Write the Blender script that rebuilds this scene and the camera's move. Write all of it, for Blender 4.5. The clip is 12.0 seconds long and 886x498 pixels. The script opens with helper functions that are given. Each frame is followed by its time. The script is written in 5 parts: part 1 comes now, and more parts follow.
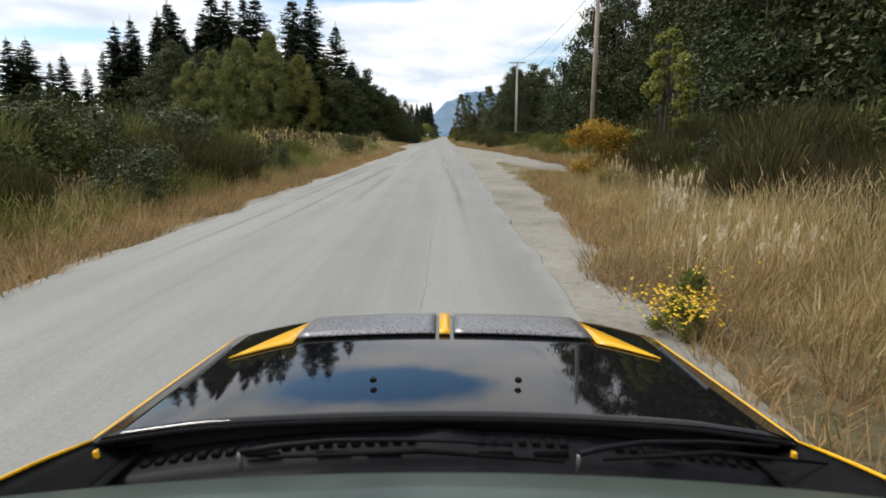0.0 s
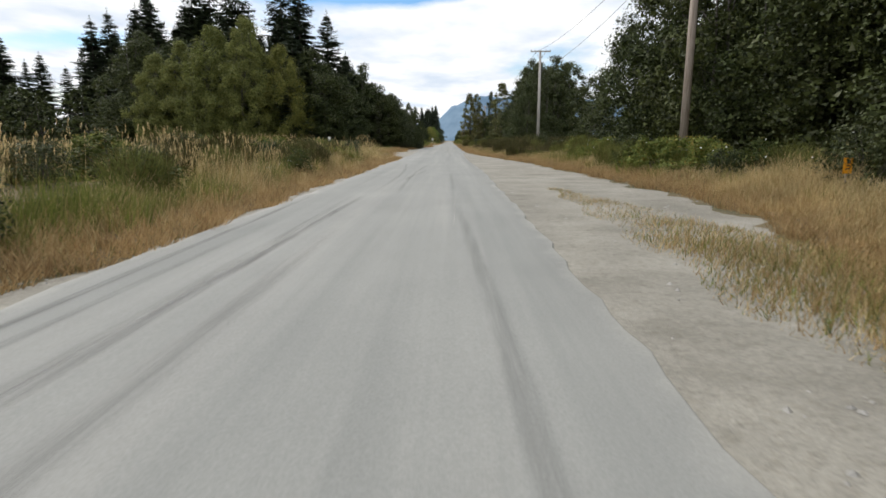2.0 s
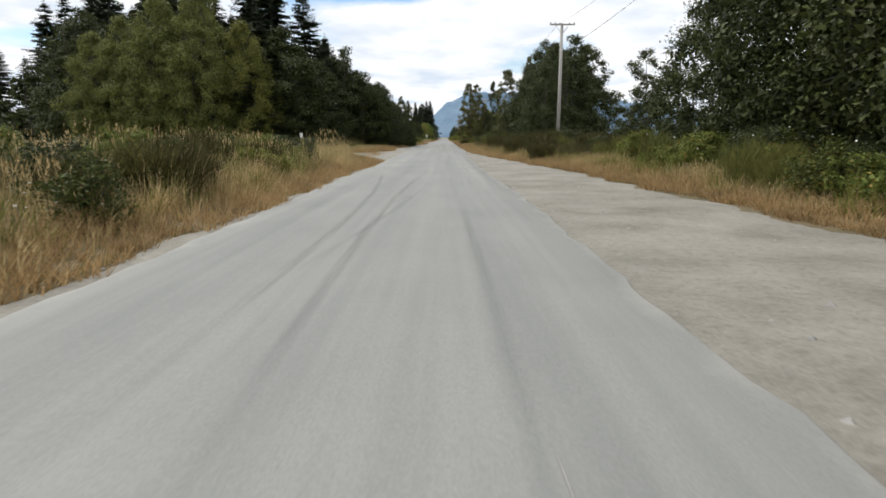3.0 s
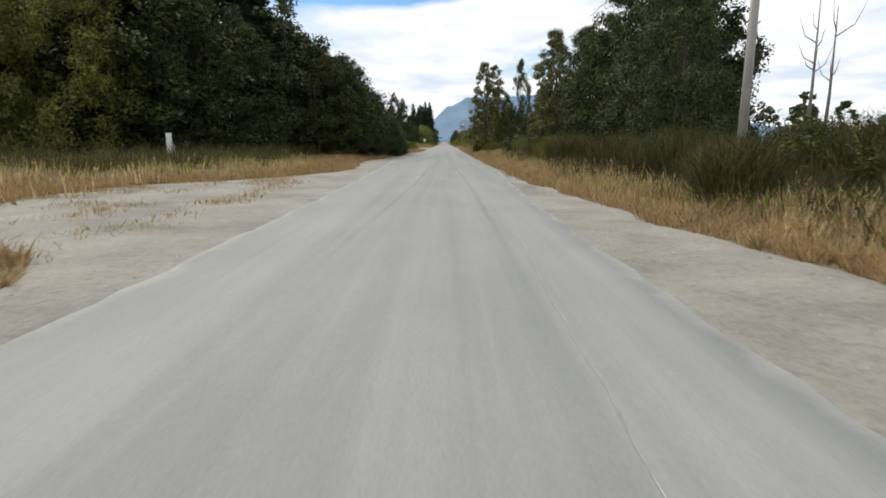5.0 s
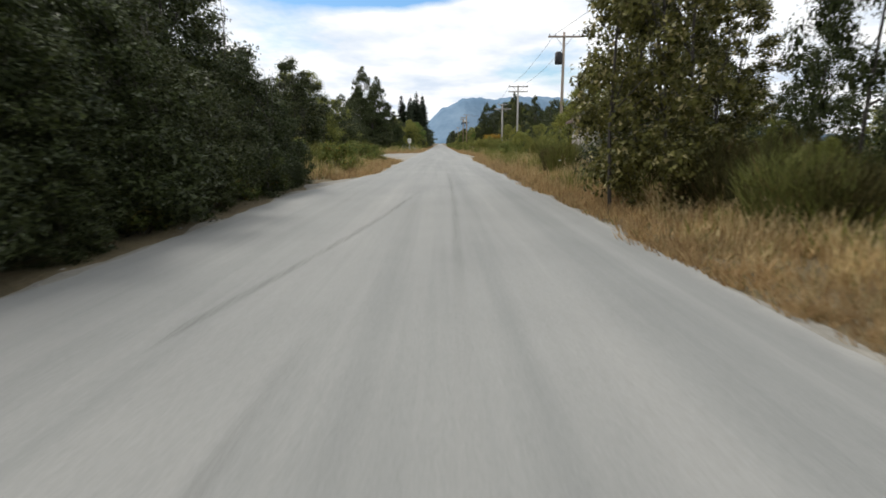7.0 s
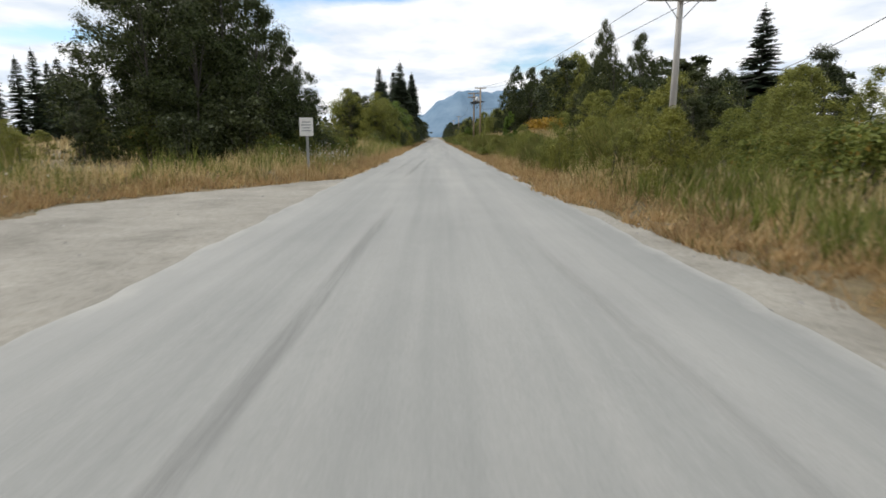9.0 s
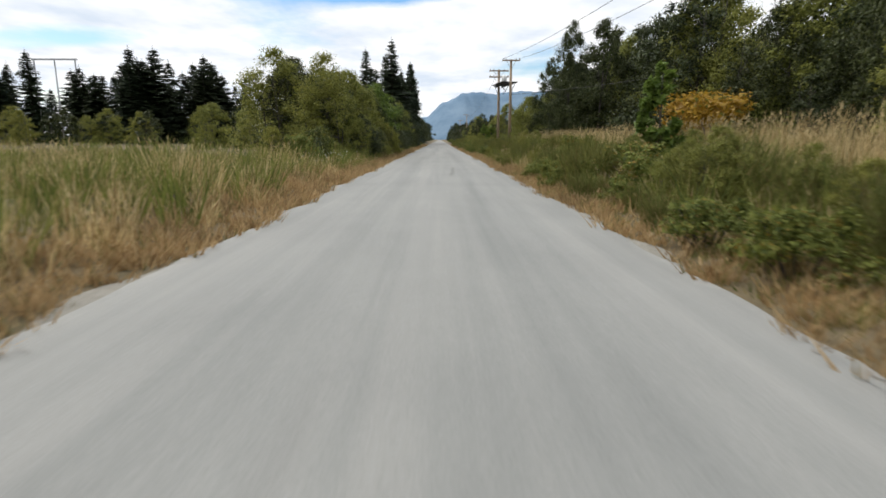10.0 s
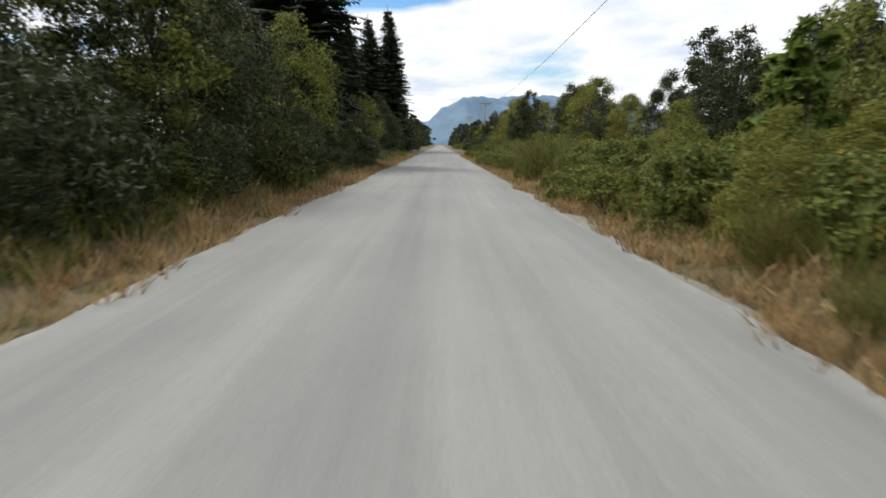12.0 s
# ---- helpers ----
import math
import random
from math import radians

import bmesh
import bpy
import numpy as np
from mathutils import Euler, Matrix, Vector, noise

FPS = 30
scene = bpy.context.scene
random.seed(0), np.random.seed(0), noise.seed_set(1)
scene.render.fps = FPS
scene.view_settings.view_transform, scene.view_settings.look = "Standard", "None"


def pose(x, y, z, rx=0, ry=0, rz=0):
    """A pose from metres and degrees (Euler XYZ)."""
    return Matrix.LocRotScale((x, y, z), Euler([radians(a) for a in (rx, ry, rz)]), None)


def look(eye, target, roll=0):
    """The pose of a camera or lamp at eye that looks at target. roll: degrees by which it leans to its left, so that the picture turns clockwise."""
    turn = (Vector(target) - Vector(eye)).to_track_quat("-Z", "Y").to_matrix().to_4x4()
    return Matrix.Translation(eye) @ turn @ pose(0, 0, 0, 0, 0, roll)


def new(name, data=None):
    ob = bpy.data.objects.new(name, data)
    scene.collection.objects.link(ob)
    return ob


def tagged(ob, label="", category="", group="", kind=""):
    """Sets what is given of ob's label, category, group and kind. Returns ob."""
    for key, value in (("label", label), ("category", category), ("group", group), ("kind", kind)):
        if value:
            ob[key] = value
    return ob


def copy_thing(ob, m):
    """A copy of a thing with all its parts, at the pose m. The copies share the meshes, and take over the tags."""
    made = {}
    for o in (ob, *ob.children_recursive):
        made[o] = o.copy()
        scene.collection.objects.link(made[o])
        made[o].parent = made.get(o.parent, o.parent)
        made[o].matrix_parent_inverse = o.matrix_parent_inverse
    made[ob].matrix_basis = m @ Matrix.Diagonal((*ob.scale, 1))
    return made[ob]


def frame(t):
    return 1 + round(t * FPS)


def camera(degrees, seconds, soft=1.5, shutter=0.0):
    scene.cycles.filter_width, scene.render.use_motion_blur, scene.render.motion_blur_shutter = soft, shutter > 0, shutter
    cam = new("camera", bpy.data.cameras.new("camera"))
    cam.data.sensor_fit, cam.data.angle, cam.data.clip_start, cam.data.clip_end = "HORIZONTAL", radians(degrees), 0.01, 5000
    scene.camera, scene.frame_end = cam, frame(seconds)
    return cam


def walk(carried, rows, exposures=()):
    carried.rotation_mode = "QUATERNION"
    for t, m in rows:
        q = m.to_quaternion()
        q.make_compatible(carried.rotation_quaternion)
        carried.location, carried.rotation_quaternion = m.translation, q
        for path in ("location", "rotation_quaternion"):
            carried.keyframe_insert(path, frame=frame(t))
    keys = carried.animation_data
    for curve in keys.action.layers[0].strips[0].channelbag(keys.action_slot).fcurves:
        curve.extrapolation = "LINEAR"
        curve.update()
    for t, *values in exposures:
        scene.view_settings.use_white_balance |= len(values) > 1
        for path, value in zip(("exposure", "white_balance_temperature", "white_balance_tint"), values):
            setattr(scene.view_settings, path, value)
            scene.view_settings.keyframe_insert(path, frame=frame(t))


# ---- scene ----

# ================= camera: a drive along a straight country road, y ahead =================
EYE = 1.35
ROWS = [  # seconds, x, y, tilt, turn
    (0, 1.15, -0.80, 78.73, 0.17),
    (0.5, 1.15, 1.04, 78.73, 0.73),
    (1, 1.15, 3.84, 78.84, 1.01),
    (1.5, 1.15, 7.63, 78.89, 1.06),
    (2, 1.00, 12.48, 79.17, 0.73),
    (2.5, 0.85, 18.38, 79.39, 0.34),
    (3, 0.67, 25.00, 78.84, 0.17),
    (3.7, 0.49, 34.90, 78.99, 0.23),
    (4.2, 0.39, 42.40, 79.15, 0.36),
    (4.8, 0.26, 51.60, 79.33, 0.50),
    (5, 0.21, 54.95, 79.28, 0.17),
    (5.5, 0.10, 66.17, 79.55, -0.11),
    (6, 0.07, 78.46, 78.73, -0.28),
    (6.5, 0.03, 91.87, 79.11, -0.39),
    (7, 0.00, 106.29, 79.44, -0.28),
    (7.7, 0.02, 127.82, 79.52, -0.35),
    (8.2, 0.03, 143.86, 79.49, -0.42),
    (8.8, 0.05, 163.53, 79.44, -0.51),
    (9, 0.09, 170.16, 78.84, -0.73),
    (9.5, 0.20, 186.90, 79.22, -0.62),
    (10, 0.17, 203.91, 79.06, -0.34),
    (10.5, 0.15, 221.19, 79.39, -0.62),
    (11, 0.18, 238.70, 79.44, -0.62),
    (11.5, 0.22, 256.39, 79.55, -0.62),
    (12, 0.25, 274.30, 79.55, -0.28),
]
cam = camera(76.0, 12.0, soft=1.6, shutter=0.07)
walk(cam, [(t, pose(x, y, EYE, tilt, 0, turn)) for t, x, y, tilt, turn in ROWS])

# ================= light: broken cloud, soft sun from the left =================
SUN_ELEV, SUN_AZ = 54.0, 303.0  # degrees; azimuth clockwise from the road's direction
world = bpy.data.worlds.new("world")
scene.world = world
world.use_nodes = True


def wire(tree, a, b):
    tree.links.new(a, b)


def sky_world():
    nt = world.node_tree
    n = nt.nodes
    n.clear()
    out = n.new("ShaderNodeOutputWorld")
    sky = n.new("ShaderNodeTexSky")
    sky.sky_type = "NISHITA"
    sky.sun_disc = False
    sky.sun_elevation = radians(SUN_ELEV)
    sky.sun_rotation = radians(SUN_AZ)
    sky_bg = n.new("ShaderNodeBackground")
    sky_bg.inputs[1].default_value = 0.13
    rich = n.new("ShaderNodeHueSaturation")
    rich.inputs["Saturation"].default_value = 1.45
    rich.inputs["Value"].default_value = 1.15
    wire(nt, sky.outputs[0], rich.inputs["Color"])
    wire(nt, rich.outputs[0], sky_bg.inputs[0])
    co = n.new("ShaderNodeTexCoord")
    sep = n.new("ShaderNodeSeparateXYZ")
    wire(nt, co.outputs["Generated"], sep.inputs[0])
    lift = n.new("ShaderNodeMath")
    lift.operation = "ADD"
    lift.inputs[1].default_value = 0.10
    wire(nt, sep.outputs[2], lift.inputs[0])
    top = n.new("ShaderNodeMath")
    top.operation = "MAXIMUM"
    top.inputs[1].default_value = 0.06
    wire(nt, lift.outputs[0], top.inputs[0])
    comb = n.new("ShaderNodeCombineXYZ")
    for i in (0, 1):
        dv = n.new("ShaderNodeMath")
        dv.operation = "DIVIDE"
        wire(nt, sep.outputs[i], dv.inputs[0])
        wire(nt, top.outputs[0], dv.inputs[1])
        wire(nt, dv.outputs[0], comb.inputs[i])
    place = n.new("ShaderNodeMapping")
    place.inputs["Location"].default_value = (3.1, 7.4, 0.0)
    place.inputs["Scale"].default_value = (1.0, 0.75, 1.0)
    wire(nt, comb.outputs[0], place.inputs[0])
    cover = n.new("ShaderNodeTexNoise")
    cover.inputs["Scale"].default_value = 0.75
    cover.inputs["Detail"].default_value = 7.0
    cover.inputs["Roughness"].default_value = 0.58
    wire(nt, place.outputs[0], cover.inputs["Vector"])
    # openings of blue in the cloud: centre and half widths on the cloud layer
    amount = cover.outputs[0]
    for cx, cy, wx, wy, deep in ((-0.24, 2.80, 0.62, 0.34, 0.42), (0.85, 4.3, 0.42, 0.75, 0.20), (-2.55, 3.5, 0.75, 0.30, 0.30), (-1.2, 1.3, 0.7, 0.5, 0.25), (1.6, 0.6, 0.9, 0.6, 0.25)):
        mp = n.new("ShaderNodeMapping")
        mp.vector_type = "POINT"
        mp.inputs["Location"].default_value = (-cx / wx, -cy / wy, 0)
        mp.inputs["Scale"].default_value = (1 / wx, 1 / wy, 0)
        wire(nt, comb.outputs[0], mp.inputs[0])
        ln = n.new("ShaderNodeVectorMath")
        ln.operation = "LENGTH"
        wire(nt, mp.outputs[0], ln.inputs[0])
        mr = n.new("ShaderNodeMapRange")
        mr.interpolation_type = "SMOOTHSTEP"
        mr.inputs["From Min"].default_value, mr.inputs["From Max"].default_value = 1.5, 0.2
        mr.inputs["To Min"].default_value, mr.inputs["To Max"].default_value = 0.0, deep
        wire(nt, ln.outputs["Value"], mr.inputs["Value"])
        sb = n.new("ShaderNodeMath")
        sb.operation = "SUBTRACT"
        wire(nt, amount, sb.inputs[0])
        wire(nt, mr.outputs[0], sb.inputs[1])
        amount = sb.outputs[0]
    ramp = n.new("ShaderNodeValToRGB")
    ramp.color_ramp.elements[0].position, ramp.color_ramp.elements[1].position = 0.22, 0.40
    wire(nt, amount, ramp.inputs[0])
    body = n.new("ShaderNodeTexNoise")
    body.inputs["Scale"].default_value = 2.2
    body.inputs["Detail"].default_value = 8.0
    wire(nt, place.outputs[0], body.inputs["Vector"])
    tone = n.new("ShaderNodeValToRGB")
    tone.color_ramp.elements[0].position, tone.color_ramp.elements[1].position = 0.30, 0.60
    tone.color_ramp.elements[0].color = (0.66, 0.74, 0.85, 1)
    tone.color_ramp.elements[1].color = (1.0, 1.0, 1.0, 1)
    wire(nt, body.outputs[0], tone.inputs[0])
    cloud_bg = n.new("ShaderNodeBackground")
    cloud_bg.inputs[1].default_value = 1.12
    wire(nt, tone.outputs[0], cloud_bg.inputs[0])
    mix = n.new("ShaderNodeMixShader")
    wire(nt, ramp.outputs[0], mix.inputs[0])
    wire(nt, sky_bg.outputs[0], mix.inputs[1])
    wire(nt, cloud_bg.outputs[0], mix.inputs[2])
    wire(nt, mix.outputs[0], out.inputs[0])


sky_world()
az, el = radians(SUN_AZ), radians(SUN_ELEV)
sun_way = Vector((math.sin(az) * math.cos(el), math.cos(az) * math.cos(el), math.sin(el)))
sun = new("sun", bpy.data.lights.new("sun", "SUN"))
sun.data.energy, sun.data.angle, sun.data.color = 2.75, radians(18), (1.0, 0.955, 0.89)
sun.matrix_world = look(sun_way * 100, (0, 0, 0))
scene.view_settings.exposure = 0.0

# ================= materials =================


def shader(name, rough=0.8, metal=0.0):
    m = bpy.data.materials.new(name)
    m.use_nodes = True
    b = m.node_tree.nodes["Principled BSDF"]
    b.inputs["Roughness"].default_value = rough
    b.inputs["Metallic"].default_value = metal
    return m, m.node_tree, b


def noise_tex(nt, scale, detail=4.0, rough=0.55, coords=None):
    t = nt.nodes.new("ShaderNodeTexNoise")
    t.inputs["Scale"].default_value = scale
    t.inputs["Detail"].default_value = detail
    t.inputs["Roughness"].default_value = rough
    if coords is None:
        coords = nt.nodes.new("ShaderNodeTexCoord").outputs["Object"]
    wire(nt, coords, t.inputs["Vector"])
    return t.outputs[0]


def ramp_of(nt, fac, stops):
    r = nt.nodes.new("ShaderNodeValToRGB")
    e = r.color_ramp.elements
    while len(e) < len(stops):
        e.new(0.5)
    for k, (p, c) in zip(e, stops):
        k.position, k.color = p, (*c, 1)
    wire(nt, fac, r.inputs[0])
    return r.outputs[0]


def mixed(nt, fac, a, b, kind="MIX"):
    m = nt.nodes.new("ShaderNodeMix")
    m.data_type, m.blend_type = "RGBA", kind
    for v, i in ((fac, 0), (a, 6), (b, 7)):
        if isinstance(v, (int, float)):
            m.inputs[i].default_value = v
        elif isinstance(v, tuple):
            m.inputs[i].default_value = (*v, 1)
        else:
            wire(nt, v, m.inputs[i])
    return m.outputs[2]


def bump(nt, b, height, strength, distance):
    k = nt.nodes.new("ShaderNodeBump")
    k.inputs["Strength"].default_value, k.inputs["Distance"].default_value = strength, distance
    wire(nt, height, k.inputs["Height"])
    wire(nt, k.outputs[0], b.inputs["Normal"])


def stretched(nt, sx, sy, sz):
    co = nt.nodes.new("ShaderNodeTexCoord")
    mp = nt.nodes.new("ShaderNodeMapping")
    mp.inputs["Scale"].default_value = (sx, sy, sz)
    wire(nt, co.outputs["Object"], mp.inputs[0])
    return mp.outputs[0]


def plain(name, color, rough=0.6, metal=0.0, vary=0.25, scale=12.0):
    m, nt, b = shader(name, rough, metal)
    c = noise_tex(nt, scale)
    lo = tuple(v * (1 - vary) for v in color)
    hi = tuple(min(1.0, v * (1 + vary)) for v in color)
    wire(nt, ramp_of(nt, c, [(0.3, lo), (0.7, hi)]), b.inputs["Base Color"])
    return m


def leaf_mat(name, dark, light, odd=None, gloss=0.45, thin=0.35, tint=0.6, patchy=0.5):
    """Leaves: tone differs from leaf to leaf and from plant to plant, some light passes through."""
    m, nt, b = shader(name, gloss)
    n = nt.nodes
    geo = n.new("ShaderNodeNewGeometry")
    info = n.new("ShaderNodeObjectInfo")
    stops = [(0.0, dark), (0.7, light)]
    if odd:
        stops += [(0.90, light), (0.94, odd)]
    c = ramp_of(nt, geo.outputs["Random Per Island"], stops)
    patch = noise_tex(nt, 0.8, 2.0)
    c = mixed(nt, patchy, c, ramp_of(nt, patch, [(0.3, (0.6, 0.62, 0.6)), (0.7, (1.0, 1.0, 0.9))]), "MULTIPLY")
    c = mixed(nt, tint, c, ramp_of(nt, info.outputs["Random"], [(0.0, (0.75, 0.82, 0.75)), (0.5, (1, 1, 1)), (1.0, (1.0, 0.93, 0.72))]), "MULTIPLY")
    wire(nt, c, b.inputs["Base Color"])
    b.inputs["Specular IOR Level"].default_value = 0.16
    tr = n.new("ShaderNodeBsdfTranslucent")
    wire(nt, c, tr.inputs[0])
    mx = n.new("ShaderNodeMixShader")
    mx.inputs[0].default_value = thin
    wire(nt, b.outputs[0], mx.inputs[1])
    wire(nt, tr.outputs[0], mx.inputs[2])
    wire(nt, mx.outputs[0], n["Material Output"].inputs[0])
    return m


def road_mat():
    m, nt, b = shader("bleached_asphalt", 0.9)
    fine = noise_tex(nt, 55.0, 3.0, 0.7)
    broad = noise_tex(nt, 1.0, 5.0, 0.65, stretched(nt, 1.3, 0.03, 1))
    mid = noise_tex(nt, 1.0, 5.0, 0.6, stretched(nt, 0.55, 0.35, 1))
    c = ramp_of(nt, broad, [(0.32, (0.208, 0.213, 0.204)), (0.50, (0.248, 0.251, 0.239)), (0.68, (0.288, 0.286, 0.271))])
    c = mixed(nt, 0.55, c, ramp_of(nt, mid, [(0.3, (0.80, 0.80, 0.79)), (0.65, (1.03, 1.02, 1.0))]), "MULTIPLY")
    c = mixed(nt, 0.6, c, ramp_of(nt, fine, [(0.3, (0.72, 0.72, 0.72)), (0.7, (1.12, 1.12, 1.12))]), "MULTIPLY")
    # pale dust worn in along both edges
    sep = nt.nodes.new("ShaderNodeSeparateXYZ")
    wire(nt, nt.nodes.new("ShaderNodeTexCoord").outputs["UV"], sep.inputs[0])
    wander = nt.nodes.new("ShaderNodeMath")
    wander.operation = "MULTIPLY_ADD"
    wander.inputs[1].default_value = -0.75
    wire(nt, noise_tex(nt, 0.9, 5.0, 0.65), wander.inputs[0])
    wire(nt, sep.outputs[0], wander.inputs[2])
    edge = nt.nodes.new("ShaderNodeMapRange")
    edge.inputs["From Min"].default_value, edge.inputs["From Max"].default_value = -0.20, -0.42
    edge.inputs["To Max"].default_value = 0.7
    wire(nt, wander.outputs[0], edge.inputs["Value"])
    dust = mixed(nt, 0.6, (0.345, 0.338, 0.312), ramp_of(nt, fine, [(0.3, (0.75, 0.75, 0.75)), (0.7, (1.1, 1.1, 1.1))]), "MULTIPLY")
    c = mixed(nt, edge.outputs[0], c, dust)
    wire(nt, c, b.inputs["Base Color"])
    bump(nt, b, fine, 0.5, 0.006)
    return m


def gravel_mat(name, tones):
    m, nt, b = shader(name, 0.95)
    fine = noise_tex(nt, 30.0, 4.0, 0.7)
    broad = noise_tex(nt, 0.6, 5.0, 0.6)
    c = ramp_of(nt, broad, list(zip((0.3, 0.46, 0.72), tones)))
    c = mixed(nt, 0.7, c, ramp_of(nt, fine, [(0.3, (0.62, 0.62, 0.62)), (0.7, (1.15, 1.14, 1.12))]), "MULTIPLY")
    spots = noise_tex(nt, 9.0, 4.0, 0.7)
    c = mixed(nt, 0.6, c, ramp_of(nt, spots, [(0.34, (0.72, 0.69, 0.65)), (0.5, (1.0, 1.0, 1.0)), (0.68, (1.10, 1.09, 1.07))]), "MULTIPLY")
    wire(nt, c, b.inputs["Base Color"])
    bump(nt, b, fine, 0.9, 0.02)
    return m


def soil_mat():
    m, nt, b = shader("dry_grassy_soil", 0.95)
    fine = noise_tex(nt, 14.0, 4.0, 0.7)
    broad = noise_tex(nt, 0.25, 5.0, 0.6)
    c = ramp_of(nt, broad, [(0.32, (0.085, 0.080, 0.034)), (0.48, (0.145, 0.115, 0.058)), (0.7, (0.215, 0.165, 0.092))])
    c = mixed(nt, 0.8, c, ramp_of(nt, fine, [(0.3, (0.5, 0.5, 0.5)), (0.7, (1.15, 1.1, 1.05))]), "MULTIPLY")
    wire(nt, c, b.inputs["Base Color"])
    bump(nt, b, fine, 1.0, 0.05)
    return m


def wood_mat(name, a, b2):
    m, nt, b = shader(name, 0.85)
    grain = noise_tex(nt, 1.0, 5.0, 0.6, stretched(nt, 26, 26, 1.2))
    c = ramp_of(nt, grain, [(0.3, a), (0.7, b2)])
    wire(nt, c, b.inputs["Base Color"])
    bump(nt, b, grain, 0.6, 0.01)
    return m


def skid_mat(strength):
    m, nt, b = shader("tyre_rubber_on_asphalt", 0.85)
    b.inputs["Base Color"].default_value = (0.10, 0.10, 0.098, 1)
    k = noise_tex(nt, 1.0, 5.0, 0.7, stretched(nt, 16, 0.5, 1))
    uv = nt.nodes.new("ShaderNodeTexCoord").outputs["UV"]
    sep = nt.nodes.new("ShaderNodeSeparateXYZ")
    wire(nt, uv, sep.inputs[0])
    across = ramp_of(nt, sep.outputs[0], [(0.0, (0, 0, 0)), (0.3, (1, 1, 1)), (0.7, (1, 1, 1)), (1.0, (0, 0, 0))])
    along = ramp_of(nt, sep.outputs[1], [(0.0, (0, 0, 0)), (0.25, (1, 1, 1)), (0.8, (1, 1, 1)), (1.0, (0.15, 0.15, 0.15))])
    f = ramp_of(nt, k, [(0.35, (0.04, 0.04, 0.04)), (0.7, (strength, strength, strength))])
    f = mixed(nt, 1.0, mixed(nt, 1.0, f, across, "MULTIPLY"), along, "MULTIPLY")
    tr = nt.nodes.new("ShaderNodeBsdfTransparent")
    mx = nt.nodes.new("ShaderNodeMixShader")
    wire(nt, f, mx.inputs[0])
    wire(nt, tr.outputs[0], mx.inputs[1])
    wire(nt, b.outputs[0], mx.inputs[2])
    wire(nt, mx.outputs[0], nt.nodes["Material Output"].inputs[0])
    return m


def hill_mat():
    m, nt, b = shader("hazed_forested_slope", 1.0)
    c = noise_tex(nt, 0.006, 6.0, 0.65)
    # distance haze is mixed into the forest colour as pale blue-grey
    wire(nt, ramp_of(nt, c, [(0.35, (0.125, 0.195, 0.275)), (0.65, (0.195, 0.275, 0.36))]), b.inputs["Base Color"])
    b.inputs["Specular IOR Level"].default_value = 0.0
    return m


M_ROAD, M_SOIL, M_HILL = road_mat(), soil_mat(), hill_mat()
M_GRAVEL = gravel_mat("gravel", ((0.175, 0.163, 0.136), (0.245, 0.232, 0.200), (0.335, 0.318, 0.276)))
M_SKIDS = [skid_mat(k) for k in (0.14, 0.26, 0.46)]
M_POLE = wood_mat("weathered_pole_wood", (0.208, 0.163, 0.130), (0.442, 0.377, 0.325))
M_POLE_GREY = wood_mat("bleached_grey_pole_wood", (0.30, 0.28, 0.26), (0.50, 0.48, 0.45))
M_POLE_TAN = wood_mat("tan_pole_wood", (0.24, 0.17, 0.11), (0.42, 0.33, 0.23))
M_BARK = wood_mat("bark", (0.035, 0.030, 0.026), (0.10, 0.088, 0.078))
M_DEAD = wood_mat("dead_wood", (0.12, 0.105, 0.095), (0.26, 0.24, 0.22))
M_FIR = leaf_mat("fir_needles", (0.011, 0.018, 0.011), (0.046, 0.064, 0.031), None, 0.7, 0.08)
M_SPRUCE = leaf_mat("spruce_needles", (0.014, 0.024, 0.016), (0.045, 0.062, 0.036), None, 0.7, 0.10)
# third tone of alder, cottonwood, willow: pale undersides, and sky glints painted as colour
M_ALDER = leaf_mat("alder_leaves", (0.013, 0.019, 0.008), (0.082, 0.102, 0.034), (0.15, 0.165, 0.105), 0.6, 0.14)
M_OLIVE = leaf_mat("olive_green_leaves", (0.085, 0.098, 0.030), (0.245, 0.258, 0.082), None, 0.6, 0.3, 0.7, 0.45)
M_COTTON = leaf_mat("yellowing_cottonwood_leaves", (0.042, 0.044, 0.016), (0.19, 0.19, 0.064), (0.50, 0.45, 0.26), 0.45, 0.28)
M_WILLOW = leaf_mat("willow_leaves", (0.013, 0.019, 0.008), (0.078, 0.095, 0.036), (0.17, 0.19, 0.13), 0.55, 0.16)
M_BROOM = leaf_mat("broom_stems", (0.070, 0.080, 0.021), (0.215, 0.222, 0.068), (0.20, 0.14, 0.065), 0.8, 0.2)
M_OLDBROOM = leaf_mat("dark_broom_stems", (0.026, 0.026, 0.010), (0.105, 0.098, 0.036), (0.14, 0.095, 0.045), 0.8, 0.1)
M_SALLOW = leaf_mat("yellow_green_sallow_leaves", (0.082, 0.092, 0.020), (0.315, 0.322, 0.084), None, 0.6, 0.35)
M_SHRUB = leaf_mat("shrub_leaves", (0.024, 0.036, 0.010), (0.105, 0.130, 0.034), (0.20, 0.15, 0.045), 0.6, 0.2)
M_BRAMBLE = leaf_mat("bramble_leaves", (0.055, 0.080, 0.018), (0.225, 0.255, 0.066), (0.32, 0.22, 0.055), 0.65, 0.3)
M_MAPLE = leaf_mat("large_maple_leaves", (0.075, 0.120, 0.025), (0.20, 0.27, 0.06), None, 0.5, 0.35)
M_AUTUMN = leaf_mat("autumn_leaves", (0.24, 0.14, 0.02), (0.46, 0.29, 0.04), (0.15, 0.17, 0.035), 0.5, 0.35)
